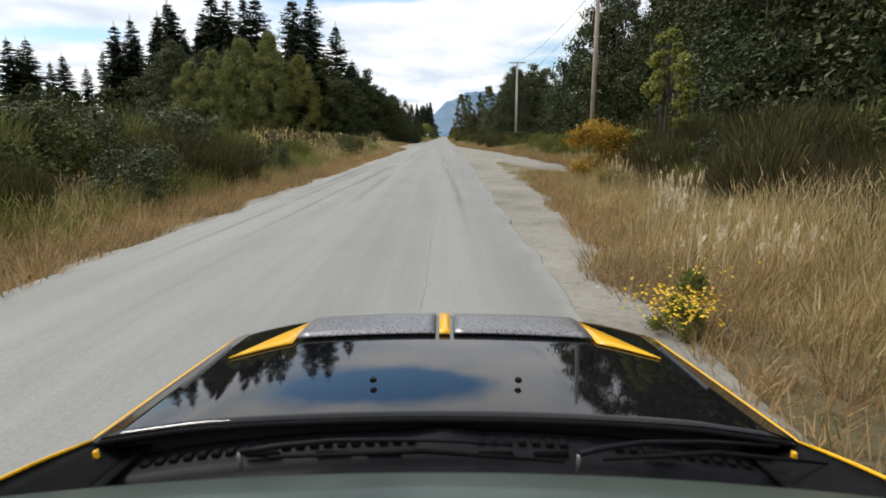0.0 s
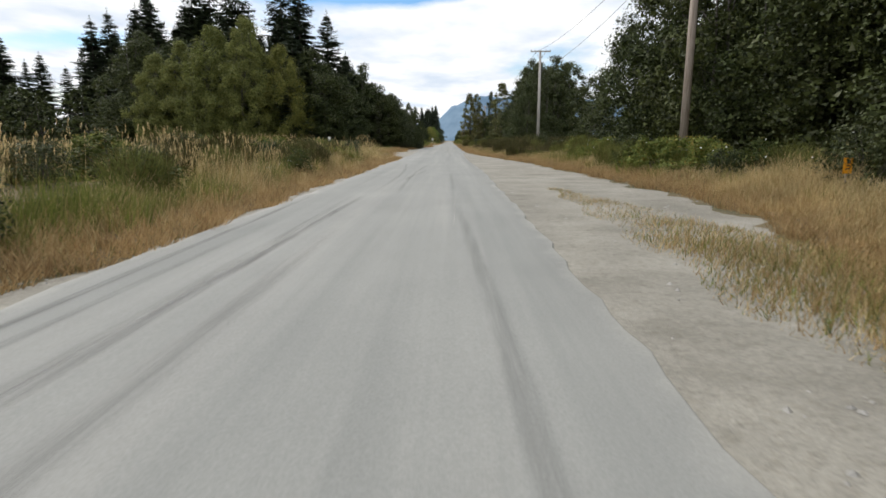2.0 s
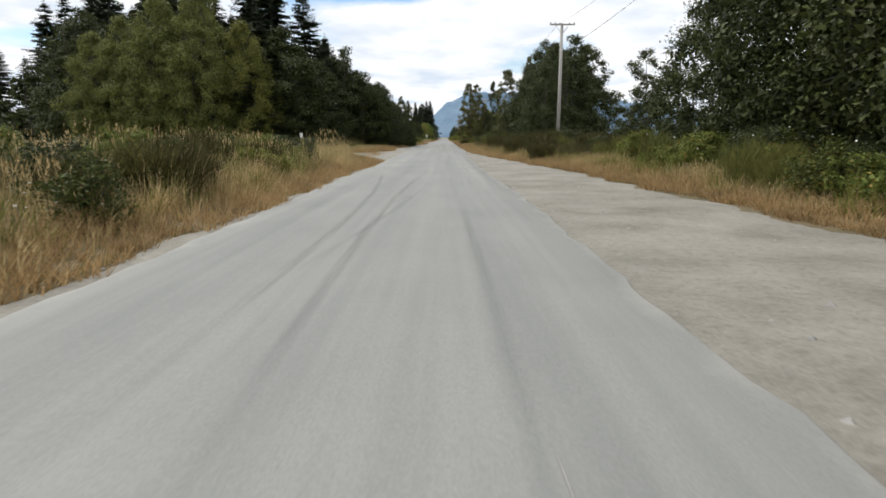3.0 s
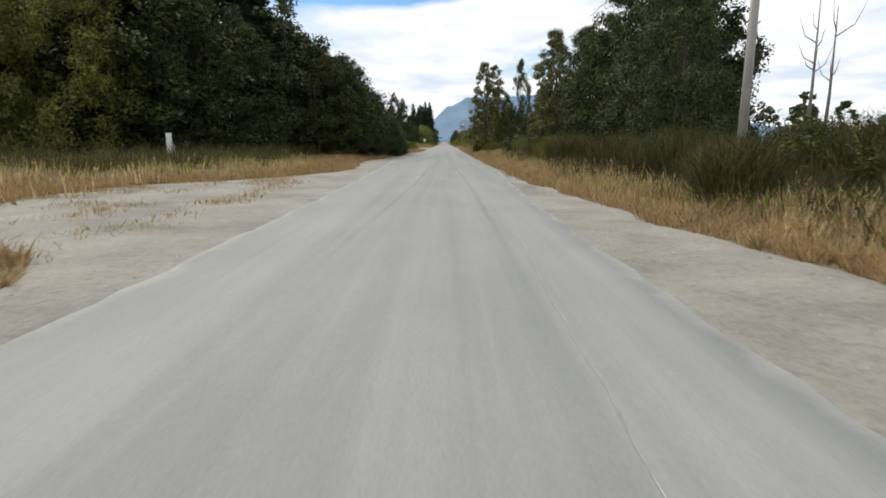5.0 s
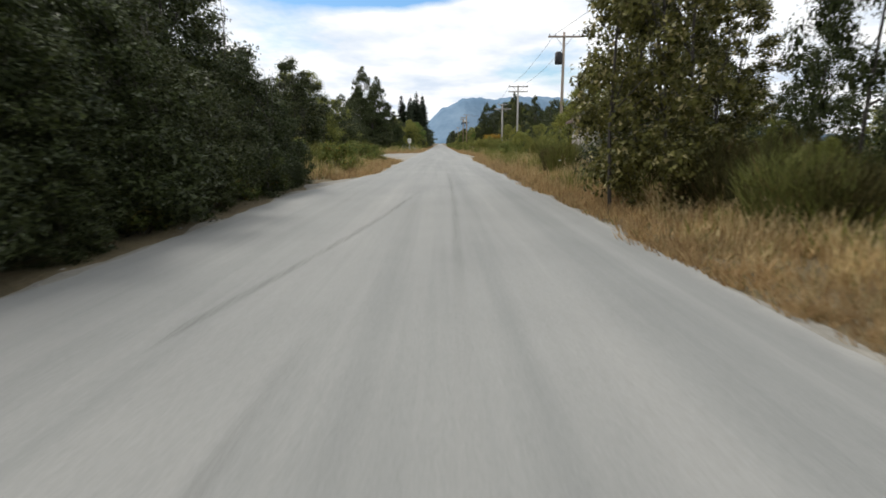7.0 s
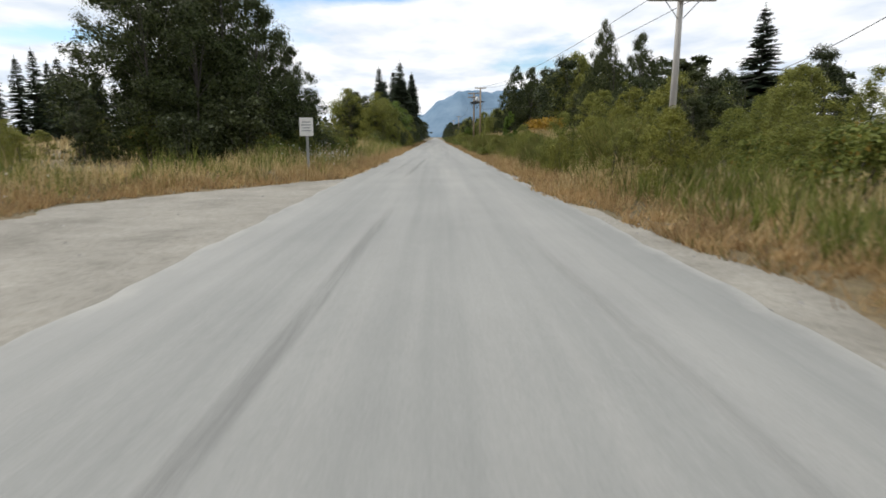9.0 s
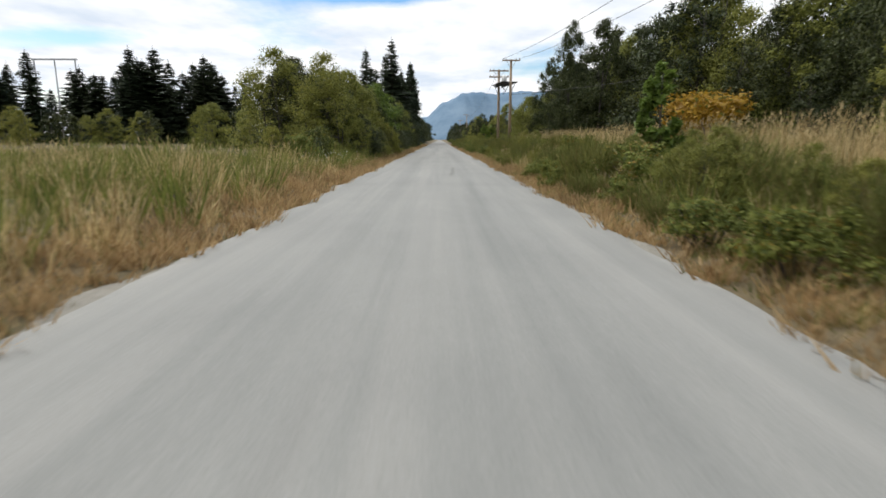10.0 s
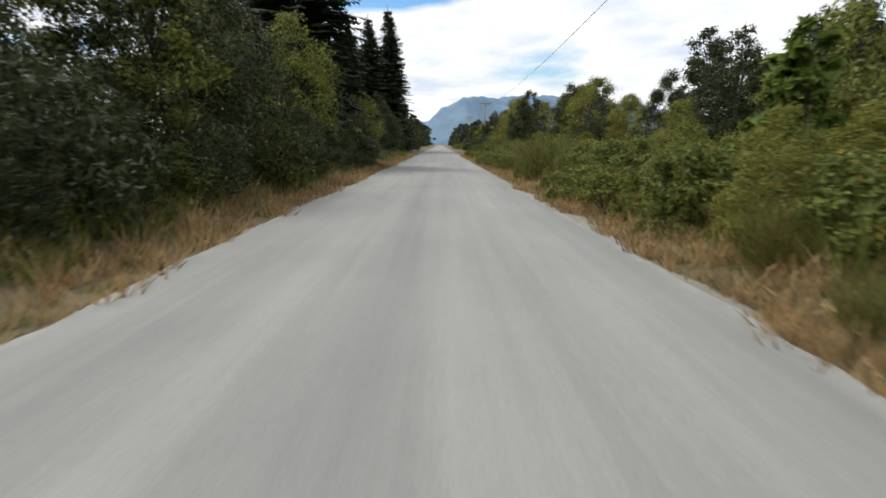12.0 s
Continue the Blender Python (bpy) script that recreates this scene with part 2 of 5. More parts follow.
M_STRAW = leaf_mat("dry_grass_blades", (0.32, 0.215, 0.095), (0.76, 0.60, 0.345), (0.22, 0.20, 0.075), 0.8, 0.35, 0.0, 0.85)
M_RUST = leaf_mat("short_rusty_grass_blades", (0.26, 0.155, 0.072), (0.56, 0.395, 0.215), (0.18, 0.17, 0.065), 0.8, 0.35, 0.0, 0.8)
M_WEED = leaf_mat("brown_dying_weeds", (0.035, 0.030, 0.016), (0.13, 0.105, 0.05), (0.07, 0.08, 0.025), 0.8, 0.2, 0.0, 0.6)
M_PLUME = leaf_mat("pale_grass_plumes", (0.50, 0.40, 0.26), (0.78, 0.68, 0.50), None, 0.8, 0.4, 0.0, 0.3)
M_GREEN = leaf_mat("green_grass_blades", (0.070, 0.092, 0.022), (0.22, 0.245, 0.062), (0.36, 0.28, 0.12), 0.7, 0.35, 0.0, 0.4)
M_YELLOW = plain("yellow_petals", (0.75, 0.52, 0.02), 0.6, 0, 0.15, 40)
M_WHITE = plain("white_petals", (0.78, 0.78, 0.74), 0.6, 0, 0.05, 40)
M_WPAINT = plain("white_paint", (0.72, 0.72, 0.70), 0.5, 0, 0.08, 5)
M_STEEL = plain("galvanised_steel", (0.38, 0.39, 0.40), 0.45, 0.7, 0.15, 9)
M_DARKSTEEL = plain("dark_painted_steel", (0.025, 0.026, 0.03), 0.5, 0.2, 0.3, 9)
M_CABLE = plain("black_cable", (0.03, 0.03, 0.032), 0.6, 0, 0.2, 5)
M_PORCELAIN = plain("grey_porcelain", (0.30, 0.31, 0.33), 0.3, 0, 0.1, 5)
M_SHEDWALL = wood_mat("weathered_boards", (0.30, 0.27, 0.24), (0.50, 0.47, 0.43))
M_SHEDROOF = plain("dark_brown_roofing", (0.075, 0.045, 0.035), 0.8, 0, 0.35, 4)
M_STONE = plain("grey_stones", (0.30, 0.29, 0.27), 0.9, 0, 0.3, 3)

# ================= building helpers =================


def part(name, data, material, parent=None, label=""):
    """Links a bmesh or a mesh as one object."""
    if isinstance(data, bmesh.types.BMesh):
        me = bpy.data.meshes.new(name)
        data.to_mesh(me)
        data.free()
    else:
        me = data
    if material is not None:
        me.materials.clear()
        me.materials.append(material)
    ob = new(name, me)
    ob.parent = parent
    if label:
        tagged(ob, label)
    return ob


def mesh_of(name, verts, faces):
    me = bpy.data.meshes.new(name)
    me.from_pydata([tuple(v) for v in verts], [], [tuple(f) for f in faces])
    me.update()
    return me


def loose_mesh(name, corners):
    """A mesh of loose faces; corners is n x 3 x 3 (leaves, blades) or n x 4 x 3."""
    corners = np.asarray(corners, dtype=np.float32)
    n, k = corners.shape[:2]
    me = bpy.data.meshes.new(name)
    me.vertices.add(n * k)
    me.vertices.foreach_set("co", corners.ravel())
    me.loops.add(n * k)
    me.loops.foreach_set("vertex_index", np.arange(n * k, dtype=np.int32))
    me.polygons.add(n)
    me.polygons.foreach_set("loop_start", np.arange(n, dtype=np.int32) * k)
    me.update(calc_edges=True)
    me.validate()
    return me


def tube(bm, pts, radii, seg=7):
    """Adds a tapered tube along points."""
    rings = []
    pts = [Vector(p) for p in pts]
    for i, p in enumerate(pts):
        d = (pts[min(i + 1, len(pts) - 1)] - pts[max(i - 1, 0)]).normalized()
        side = d.cross(Vector((0.31, 0.95, 0.02))).normalized()
        if side.length < 0.1:
            side = d.cross(Vector((1, 0, 0))).normalized()
        up = d.cross(side)
        r = radii[i]
        rings.append([bm.verts.new(p + (side * math.cos(a) + up * math.sin(a)) * r) for a in [2 * math.pi * k / seg for k in range(seg)]])
    for a, b in zip(rings, rings[1:]):
        for k in range(seg):
            f = bm.faces.new((a[k], a[(k + 1) % seg], b[(k + 1) % seg], b[k]))
            f.smooth = True
    bm.faces.new(rings[0][::-1])
    bm.faces.new(rings[-1])


def box(bm, x0, x1, y0, y1, z0, z1, bevel=0.0):
    m = Matrix.LocRotScale(((x0 + x1) / 2, (y0 + y1) / 2, (z0 + z1) / 2), None, (x1 - x0, y1 - y0, z1 - z0))
    r = bmesh.ops.create_cube(bm, size=1.0, matrix=m)
    if bevel:
        es = list({e for v in r["verts"] for e in v.link_edges})
        bmesh.ops.bevel(bm, geom=es, offset=bevel, segments=2, affect="EDGES")


def smooth01(a, b, v):
    t = np.clip((v - a) / (b - a), 0, 1)
    return t * t * (3 - 2 * t)


# outer limits of the gravel beside the road: y, x
RIGHT_EDGE = [(-80, 2.8), (2, 2.85), (4.2, 2.9), (6.3, 3.15), (10, 3.45), (14.7, 3.65), (18.7, 5.7), (22.7, 6.6), (27.1, 7.1), (38.5, 6.6), (49.1, 6.0), (61.6, 4.5), (73, 3.3),
              (88, 2.98), (155, 2.98), (163, 3.9), (174, 3.7), (184, 2.95), (1200, 2.85)]
LEFT_EDGE = [(-80, -3.1), (20, -3.05), (57.1, -3.05), (58.9, -3.5), (61.6, -5.0), (64, -8.6), (69, -10.6), (73, -10.2), (77, -6.6), (80, -5.4), (84, -4.7), (90, -5.5), (100, -5.6), (105, -5.0), (109, -4.0),
             (113, -4.2), (126, -4.5), (131, -3.2), (150, -3.2), (155, -5.0), (162, -8.0), (175, -7.4), (182, -8.0), (186, -5.6), (189, -3.2), (191, -2.95), (1200, -2.9)]


def right_edge(y):
    return np.interp(y, [p[0] for p in RIGHT_EDGE], [p[1] for p in RIGHT_EDGE]) + 0.18 * np.sin(y * 0.9) * np.sin(y * 0.37) + 0.1 * np.sin(y * 2.3)


def left_edge(y):
    return np.interp(y, [p[0] for p in LEFT_EDGE], [p[1] for p in LEFT_EDGE]) - 0.18 * np.sin(y * 0.8 + 1) * np.sin(y * 0.41) + 0.1 * np.sin(y * 2.1)


def land(x, y):
    """Height of the ground."""
    x, y = np.asarray(x, float), np.asarray(y, float)
    out = np.where(x > 0, x - right_edge(y), left_edge(y) - x)
    rise = 0.26 * smooth01(0.2, 4.5, out) + 0.5 * smooth01(10, 60, out)
    lumps = 0.08 * np.sin(x * 0.9 + 1.3 * np.sin(y * 0.23)) * np.sin(y * 0.71 + x * 0.3)
    return -0.03 + rise + lumps * smooth01(0.4, 2.0, out)


# ================= ground, road, shoulders =================


def spread(a, b, step, far, grow=1.25):
    v = list(np.arange(a, b + step / 2, step))
    s, hi, lo = step, b, a
    while hi < far:
        s *= grow
        hi += s
        v.append(hi)
    s = step
    while lo > -far:
        s *= grow
        lo -= s
        v.insert(0, lo)
    return np.array(v)


def grid_mesh(name, X, Y, Z):
    ny, nx = X.shape
    v = np.stack([X.ravel(), Y.ravel(), Z.ravel()], 1)
    i = np.arange((ny - 1) * (nx - 1))
    r, c = i // (nx - 1), i % (nx - 1)
    a = r * nx + c
    f = np.stack([a, a + 1, a + nx + 1, a + nx], 1)
    me = mesh_of(name, v.tolist(), f.tolist())
    me.polygons.foreach_set("use_smooth", np.ones(len(f), dtype=bool))
    return me


def build_ground():
    xs, ys = spread(-24, 24, 0.75, 3800), spread(-20, 330, 1.5, 4200)
    X, Y = np.meshgrid(xs, ys)
    ob = part("ground", grid_mesh("ground", X, Y, land(X, Y)), M_SOIL)
    tagged(ob, "rough verge and field of dry soil and grass", "ground", kind="structure")


ROAD_RIGHT = [(-80, 2.25), (16.9, 2.25), (24.9, 2.45), (38.5, 2.45), (52.7, 2.25), (61.6, 2.2), (73, 2.4), (84.1, 2.78), (250, 2.8), (275, 2.68), (1300, 2.7)]


ROAD_LEFT = [(-80, 2.74), (24, 2.7), (50, 2.72), (66, 2.78), (75, 2.95), (84, 3.1), (91, 3.4), (95, 3.55), (102, 3.8), (113, 3.9), (121, 4.0), (127, 3.4), (132, 2.8), (1300, 2.72)]


def road_half(y, side):
    k = np.sin(y * 0.31 + side) * 0.035 + np.sin(y * 1.7 + 2 * side) * 0.025 + np.sin(y * 4.3 + side) * 0.025 + np.sin(y * 9.1 + 3 * side) * 0.015
    if side > 2:
        return np.interp(y, [p[0] for p in ROAD_RIGHT], [p[1] for p in ROAD_RIGHT]) + k
    return np.interp(y, [p[0] for p in ROAD_LEFT], [p[1] for p in ROAD_LEFT]) + k


def build_road():
    ys = np.concatenate([np.arange(-40, 330, 0.4), np.arange(330, 1300, 4.0)])
    us = np.array([-1, -0.992, -0.985, -0.75, -0.5, -0.25, 0, 0.25, 0.5, 0.75, 0.985, 0.992, 1])
    X = np.where(us[None, :] < 0, us[None, :] * road_half(ys, 1.0)[:, None], us[None, :] * road_half(ys, 2.5)[:, None])
    Z = 0.02 * (1 - us ** 2)[None, :] + 0.012 + 0 * X
    Z[:, 0] = Z[:, -1] = -0.03
    Z[:, 1] -= 0.008
    Z[:, -2] -= 0.008
    Y = ys[:, None] + 0 * X
    me = grid_mesh("road", X, Y, Z)
    # metres from the nearer edge, for the dust along it
    off = np.where(us[None, :] < 0, 1 + us[None, :], 1 - us[None, :]) * np.abs(X[:, [0]] * (us[None, :] < 0) + X[:, [-1]] * (us[None, :] >= 0))
    corner = np.zeros(len(me.loops), dtype=np.int32)
    me.loops.foreach_get("vertex_index", corner)
    me.uv_layers.new(name="from_edge").data.foreach_set("uv", np.stack([off.ravel()[corner], 0 * corner], 1).astype(np.float32).ravel())
    ob = part("road", me, M_ROAD)
    tagged(ob, "straight bleached grey asphalt road with ragged edges", "road", kind="structure")


def build_shoulder(name, edge, sign):
    ys = np.concatenate([np.arange(-40, 330, 0.4), np.arange(330, 900, 4.0)])
    e = edge(ys)
    us = np.linspace(0, 1, 7)
    X = sign * 2.0 + (e - sign * 2.0)[:, None] * us[None, :]
    Y = ys[:, None] + 0 * X
    Z = land(X, Y) + 0.016 + 0.008 * np.sin(X * 5 + Y * 3)
    Z[:, -1] -= 0.03
    ob = part(name, grid_mesh(name, X, Y, Z), M_GRAVEL)
    tagged(ob, "pale gravel shoulder beside the asphalt", "gravel shoulder", kind="structure")


def build_skid(x0, y0, x1, y1, w, bend=0.0, dark=1):
    n = max(4, int(abs(y1 - y0) / 0.7))
    v, f = [], []
    for i in range(n + 1):
        s = i / n
        x = x0 + (x1 - x0) * s + bend * math.sin(math.pi * s)
        y = y0 + (y1 - y0) * s
        for d in (-w / 2, w / 2):
            z = 0.02 * (1 - ((x + d) / 2.72) ** 2) + 0.017
            v.append((x + d, y, z))
    for i in range(n):
        f.append((2 * i, 2 * i + 1, 2 * i + 3, 2 * i + 2))
    me = mesh_of("skid_mark", v, f)
    lay = me.uv_layers.new(name="along")
    for loop in me.loops:
        k = loop.vertex_index
        lay.data[loop.index].uv = (k % 2, (k // 2) / n)
    ob = part("skid_mark", me, M_SKIDS[dark])
    tagged(ob, "dark tyre skid mark on the grey asphalt", "skid mark", "skid marks on the road", "structure")


build_ground()
build_road()
build_shoulder("shoulder_right", right_edge, 1)
build_shoulder("shoulder_left", left_edge, -1)
SKIDS = [(-2.25, 12.5, -2.4, 26.4, 0.15, 0.03, 2), (-1.3, 13.5, -1.1, 26.2, 0.19, -0.03, 2), (-1.55, 5.4, -1.35, 26, 0.16, 0.05, 1), (-2.1, 3, -1.95, 22, 0.16, 0.05, 1),
         (1.5, 7.4, 1.15, 24, 0.2, 0.06, 1), (-0.7, 9, -0.75, 21, 0.3, 0, 1), (-1.0, 27, -1.7, 47, 0.16, 0.35, 1), (-0.3, 26, -0.1, 46, 0.16, -0.25, 1), (-0.9, 30, 0.1, 40, 0.14, 0.1, 0),
         (1.1, 27, 1.0, 36, 0.14, 0, 0), (-1.3, 58, -0.6, 92, 0.16, 0.25, 0), (0.95, 56, 0.55, 92, 0.16, 0.2, 0), (-0.25, 78, -0.2, 94, 0.2, -0.15, 0), (1.2, 80, 0.7, 92, 0.14, 0, 0),
         (-2.4, 92, -0.9, 110, 0.15, 0.35, 1), (-0.75, 98, -0.7, 104, 0.16, 0, 0), (-2.6, 106, -0.6, 122, 0.16, 0.25, 1), (0.1, 108, 0.35, 132, 0.16, 0.1, 0),
         (-1.2, 166, -0.75, 181, 0.22, 0.05, 1), (1.7, 168, 1.3, 178, 0.2, 0, 0), (-1.75, 188, -1.2, 206, 0.16, 0.04, 0), (-1.0, 188, -0.5, 207, 0.24, 0.03, 1),
         (0.55, 224, 0.8, 232, 0.22, 0.05, 1)]
for s in SKIDS:
    build_skid(*s)


def build_stones():
    """Loose stones on the gravel at both sides."""
    rs = np.random.default_rng(11)
    out = []
    base = np.array([(1, 0, 0), (0, 1, 0), (-1, 0, 0), (0, -1, 0)], float)
    for side, edge, n in ((1, right_edge, 2600), (-1, left_edge, 2200)):
        y = rs.uniform(0, 200, n)
        e = edge(y)
        x = side * 2.5 + (e - side * 2.5) * rs.random(n)
        r = 0.008 + 0.035 * rs.random(n) ** 3
        z = land(x, y) + 0.014
        for i in range(n):
            c = np.array([x[i], y[i], z[i]])
            ring = c + base * r[i] * rs.uniform(0.7, 1.3, (4, 1))
            top = c + np.array([0, 0, r[i] * rs.uniform(0.5, 0.9)])
            for k in range(4):
                out.append([ring[k], ring[(k + 1) % 4], top])
    ob = part("gravel_stones", loose_mesh("gravel_stones", np.array(out)), M_STONE)
    tagged(ob, "loose pale stones scattered on the gravel", "stones", kind="stuff")


def build_seam(x0, y0, x1, y1, w, bend):
    n = max(6, int((y1 - y0) / 0.6))
    v, f = [], []
    for i in range(n + 1):
        t = i / n
        x = x0 + (x1 - x0) * t + bend * math.sin(t * 9) * 0.3 + 0.012 * math.sin(i * 2.7)
        y = y0 + (y1 - y0) * t
        for d in (-w / 2, w / 2):
            v.append((x + d, y, 0.02 * (1 - (x / 2.72) ** 2) + 0.0165))
    for i in range(n):
        f.append((2 * i, 2 * i + 1, 2 * i + 3, 2 * i + 2))
    ob = part("road_seam", mesh_of("road_seam", v, f), M_STONE)
    tagged(ob, "thin pale filled crack along the asphalt", "road crack", "cracks in the road", "structure")


build_stones()
for seam in ((0.95, 3.4, 1.0, 9.5, 0.007, 0.05), (1.05, 21.4, 1.15, 27.2, 0.007, 0.04), (1.0, 56, 1.3, 64, 0.007, 0.05)):
    build_seam(*seam)


def build_mountain(name, y, line, label):
    """A ridge with rough slopes; line is the crest as (x, height)."""
    xs = np.linspace(-1700, 2600, 400)
    ds = np.linspace(-1, 1, 17)
    X, D = np.meshgrid(xs, ds)
    H = np.interp(X, [p[0] for p in line], [p[1] for p in line])
    rough = np.sin(X * 0.021) * 4 + np.sin(X * 0.053 + 1) * 3 + np.sin(X * 0.11 + D * 6) * 2.5 + np.sin(X * 0.037 + D * 9) * 9 * np.abs(D)
    Z = (H + rough * np.minimum(1, H / 120)) * (1 - np.abs(D) ** 1.3) - 6
    ob = part(name, grid_mesh(name, X, y + D * 320 + np.sin(X * 0.017) * 40 * D, Z), M_HILL)
    tagged(ob, label, "mountain", kind="structure")


# the ridge's blue is air haze put into its base colour
build_mountain("backdrop_mountain", 3600, [(-1700, 20), (-500, 60), (-150, 110), (-60, 150), (0, 205), (70, 232), (140, 268), (200, 282), (290, 270), (345, 262), (420, 278), (520, 286), (720, 272), (1100, 225), (1800, 120), (2600, 40)], "forested mountain ridge far behind the road, haze painted in as blue")

# ================= plants: shapes shared by alike plants =================
rng = np.random.default_rng(7)


def leaf_shapes(centres, normals, size, slim=0.55):
    """Pointed leaves at the centres, facing along the normals with a random turn."""
    n = len(centres)
    nrm = normals / (np.linalg.norm(normals, axis=1, keepdims=True) + 1e-9)
    a = np.cross(nrm, rng.normal(size=(n, 3)))
    a /= np.linalg.norm(a, axis=1, keepdims=True) + 1e-9
    b = np.cross(nrm, a)
    s = (size * rng.uniform(0.65, 1.35, n))[:, None]
    return np.stack([centres - a * s * 0.4 + b * s * slim * 0.5, centres - a * s * 0.4 - b * s * slim * 0.5, centres + a * s * 0.6], 1)


def crown_leaves(clumps, radii, per, size, slim=0.6, inner=0.35, bulk=1.7):
    """Fine leaves in the outer part of each clump, larger leaf sprays inside it."""
    k = len(clumps)
    out = []
    for n, lo, hi, scale in ((int(per * k * (1 - inner)), 0.35, 1.12, 1.0), (int(per * k * inner), 0.0, 0.66, bulk)):
        idx = rng.choice(k, n, p=radii ** 2 / np.sum(radii ** 2))
        way = rng.normal(size=(n, 3))
        way /= np.linalg.norm(way, axis=1, keepdims=True)
        dist = rng.uniform(lo, hi, n) ** 0.7
        pos = clumps[idx] + way * (radii[idx] * dist)[:, None] * np.array([1, 1, 0.8])
        nrm = way * 0.75 + rng.normal(size=way.shape) * 0.6 + np.array([0, 0, 0.5])
        out.append(leaf_shapes(pos, nrm, size * scale, slim))
    return np.concatenate(out)


def make_broadleaf(name, height, width, low, clumps, per, size, mat, slim=0.6, lean=0.0, top=0.7, trunks=1, bulk=1.7, lump=0.8, split=False):
    """A tree at the origin: trunk with limbs, crown of leaf clumps with gaps. low: crown's foot as part of the height; lump: size of the clumps; split: limbs as parts."""
    root = new(name)
    pts, rad = [], []
    while len(pts) < clumps:
        u = rng.uniform(0, 1)
        z = low + (1 - low) * u
        prof = (math.sin(math.pi * min(1, 0.12 + 0.88 * u) ** top)) ** 0.6
        r = width / 2 * prof * rng.uniform(0.25, 1.0) ** 0.5 * rng.uniform(0.8, 1.12)
        a = rng.uniform(0, 2 * math.pi)
        pts.append((r * math.cos(a) + lean * z * height, r * math.sin(a), z * height * rng.uniform(0.97, 1.03)))
        rad.append(width * rng.uniform(0.08, 0.20) * lump * (1 - 0.35 * u))
    P, R = np.array(pts), np.array(rad)
    crown = loose_mesh("crown", crown_leaves(P, R, per, size, slim, 0.35, bulk))
    bm = bmesh.new()
    for k in range(trunks):
        ox, oy = (0, 0) if trunks == 1 else (rng.uniform(-0.25, 0.25) * width, rng.uniform(-0.25, 0.25) * width)
        zs = np.linspace(-0.15, height * 0.9, 6)
        r0 = 0.009 * height / (trunks ** 0.9) + 0.015
        line = [(ox + 0.02 * height * math.sin(z * 0.6 + k) + lean * z, oy + 0.02 * height * math.cos(z * 0.5 + k), z) for z in zs]
        tube(bm, line, [r0 * (1 - 0.85 * i / 5) for i in range(6)], 7)
        for i in rng.choice(clumps, min(clumps, 9), replace=False):
            tip = Vector(P[i])
            z0 = max(0.2 * height, tip.z * rng.uniform(0.45, 0.7))
            start = Vector((np.interp(z0, zs, [p[0] for p in line]), np.interp(z0, zs, [p[1] for p in line]), z0))
            mid = start.lerp(tip, 0.5) + Vector((0, 0, 0.04 * height))
            limb = bmesh.new() if split else bm
            tube(limb, [start, mid, tip], [r0 * 0.4, r0 * 0.25, r0 * 0.08], 5)
            if split:
                part("limb", limb, M_BARK, root)
    part("trunk", bm, M_BARK, root)
    part("crown", crown, mat, root)
    return root


def make_conifer(name, height, spread_r, mat, whorls, low=0.05, power=0.9, tuft=1.0):
    """A conifer at the origin: tapered trunk, whorls of drooping boughs feathered with hanging sprays, a thin leader on top."""
    root = new(name)
    sprays = []
    bm = bmesh.new()
    tube(bm, [(0, 0, -0.2), (0.05, 0.02, height * 0.35), (0, 0.05, height * 0.7), (0, 0, height)],
         [height * 0.013 + 0.03, height * 0.010 + 0.02, height * 0.005 + 0.01, 0.01], 7)
    lobes = rng.uniform(0.7, 1.25, 8)
    for w in range(whorls):
        u = (w + rng.uniform(0, 0.5)) / whorls
        whorl_len = rng.uniform(0.8, 1.12)
        for k in range(10 if u < 0.85 else 8):
            a = rng.uniform(0, 2 * math.pi)
            z = height * (low + (0.97 - low) * u) + rng.uniform(-0.12, 0.12)
            lobe = np.interp((a * 1.1 + z * 0.35) % 7, np.arange(8), lobes)
            L = (spread_r * min(1.0, 1.06 * (1 - u)) ** power * lobe * whorl_len + 0.22) * rng.uniform(0.65, 1.1)
            d = np.array([math.cos(a), math.sin(a), 0])
            side = np.array([-d[1], d[0], 0])
            rise = 0.35 * u - 0.28 * (1 - u) + rng.uniform(-0.08, 0.08)
            steps = max(2, int(L / (0.30 * tuft)))
            for i in range(steps):
                f = 0.15 + 0.85 * (i + 0.6) / steps
                c = np.array([0, 0, z]) + d * L * f + np.array([0, 0, L * (rise * f - 0.10 * f * f)])
                wd = (0.34 * L * (1 - f) + 0.24 * tuft + 0.06) * rng.uniform(0.6, 1.2)
                for sg in (-1, 1):
                    tip = c + side * sg * wd + d * wd * rng.uniform(0.2, 0.8) - np.array([0, 0, 0.30 * wd + rng.uniform(0.02, 0.14) * tuft])
                    thick = (0.19 + 0.07 * wd) * tuft
                    sprays.append([c - d * thick + np.array([0, 0, 0.05]), c + d * thick - np.array([0, 0, 0.10 * tuft]), tip])
            end = np.array([0, 0, z]) + d * L + np.array([0, 0, L * (rise - 0.10)])
            sprays.append([end - side * 0.1 * tuft, end + side * 0.1 * tuft, end + d * 0.28 * tuft])
    for i in range(14):
        a = i * 2.4
        z = height * 0.955 + 0.06 * height / 14 * i
        r = 0.26 * (1 - i / 15) + 0.05
        sprays.append([(0, 0, z + 0.1), (r * math.cos(a) - 0.06 * math.sin(a), r * math.sin(a) + 0.06 * math.cos(a), z + 0.02), (r * math.cos(a), r * math.sin(a), z - 0.08)])
    part("trunk", bm, M_BARK, root)
    part("crown", loose_mesh("crown", np.array(sprays)), mat, root)
    return root


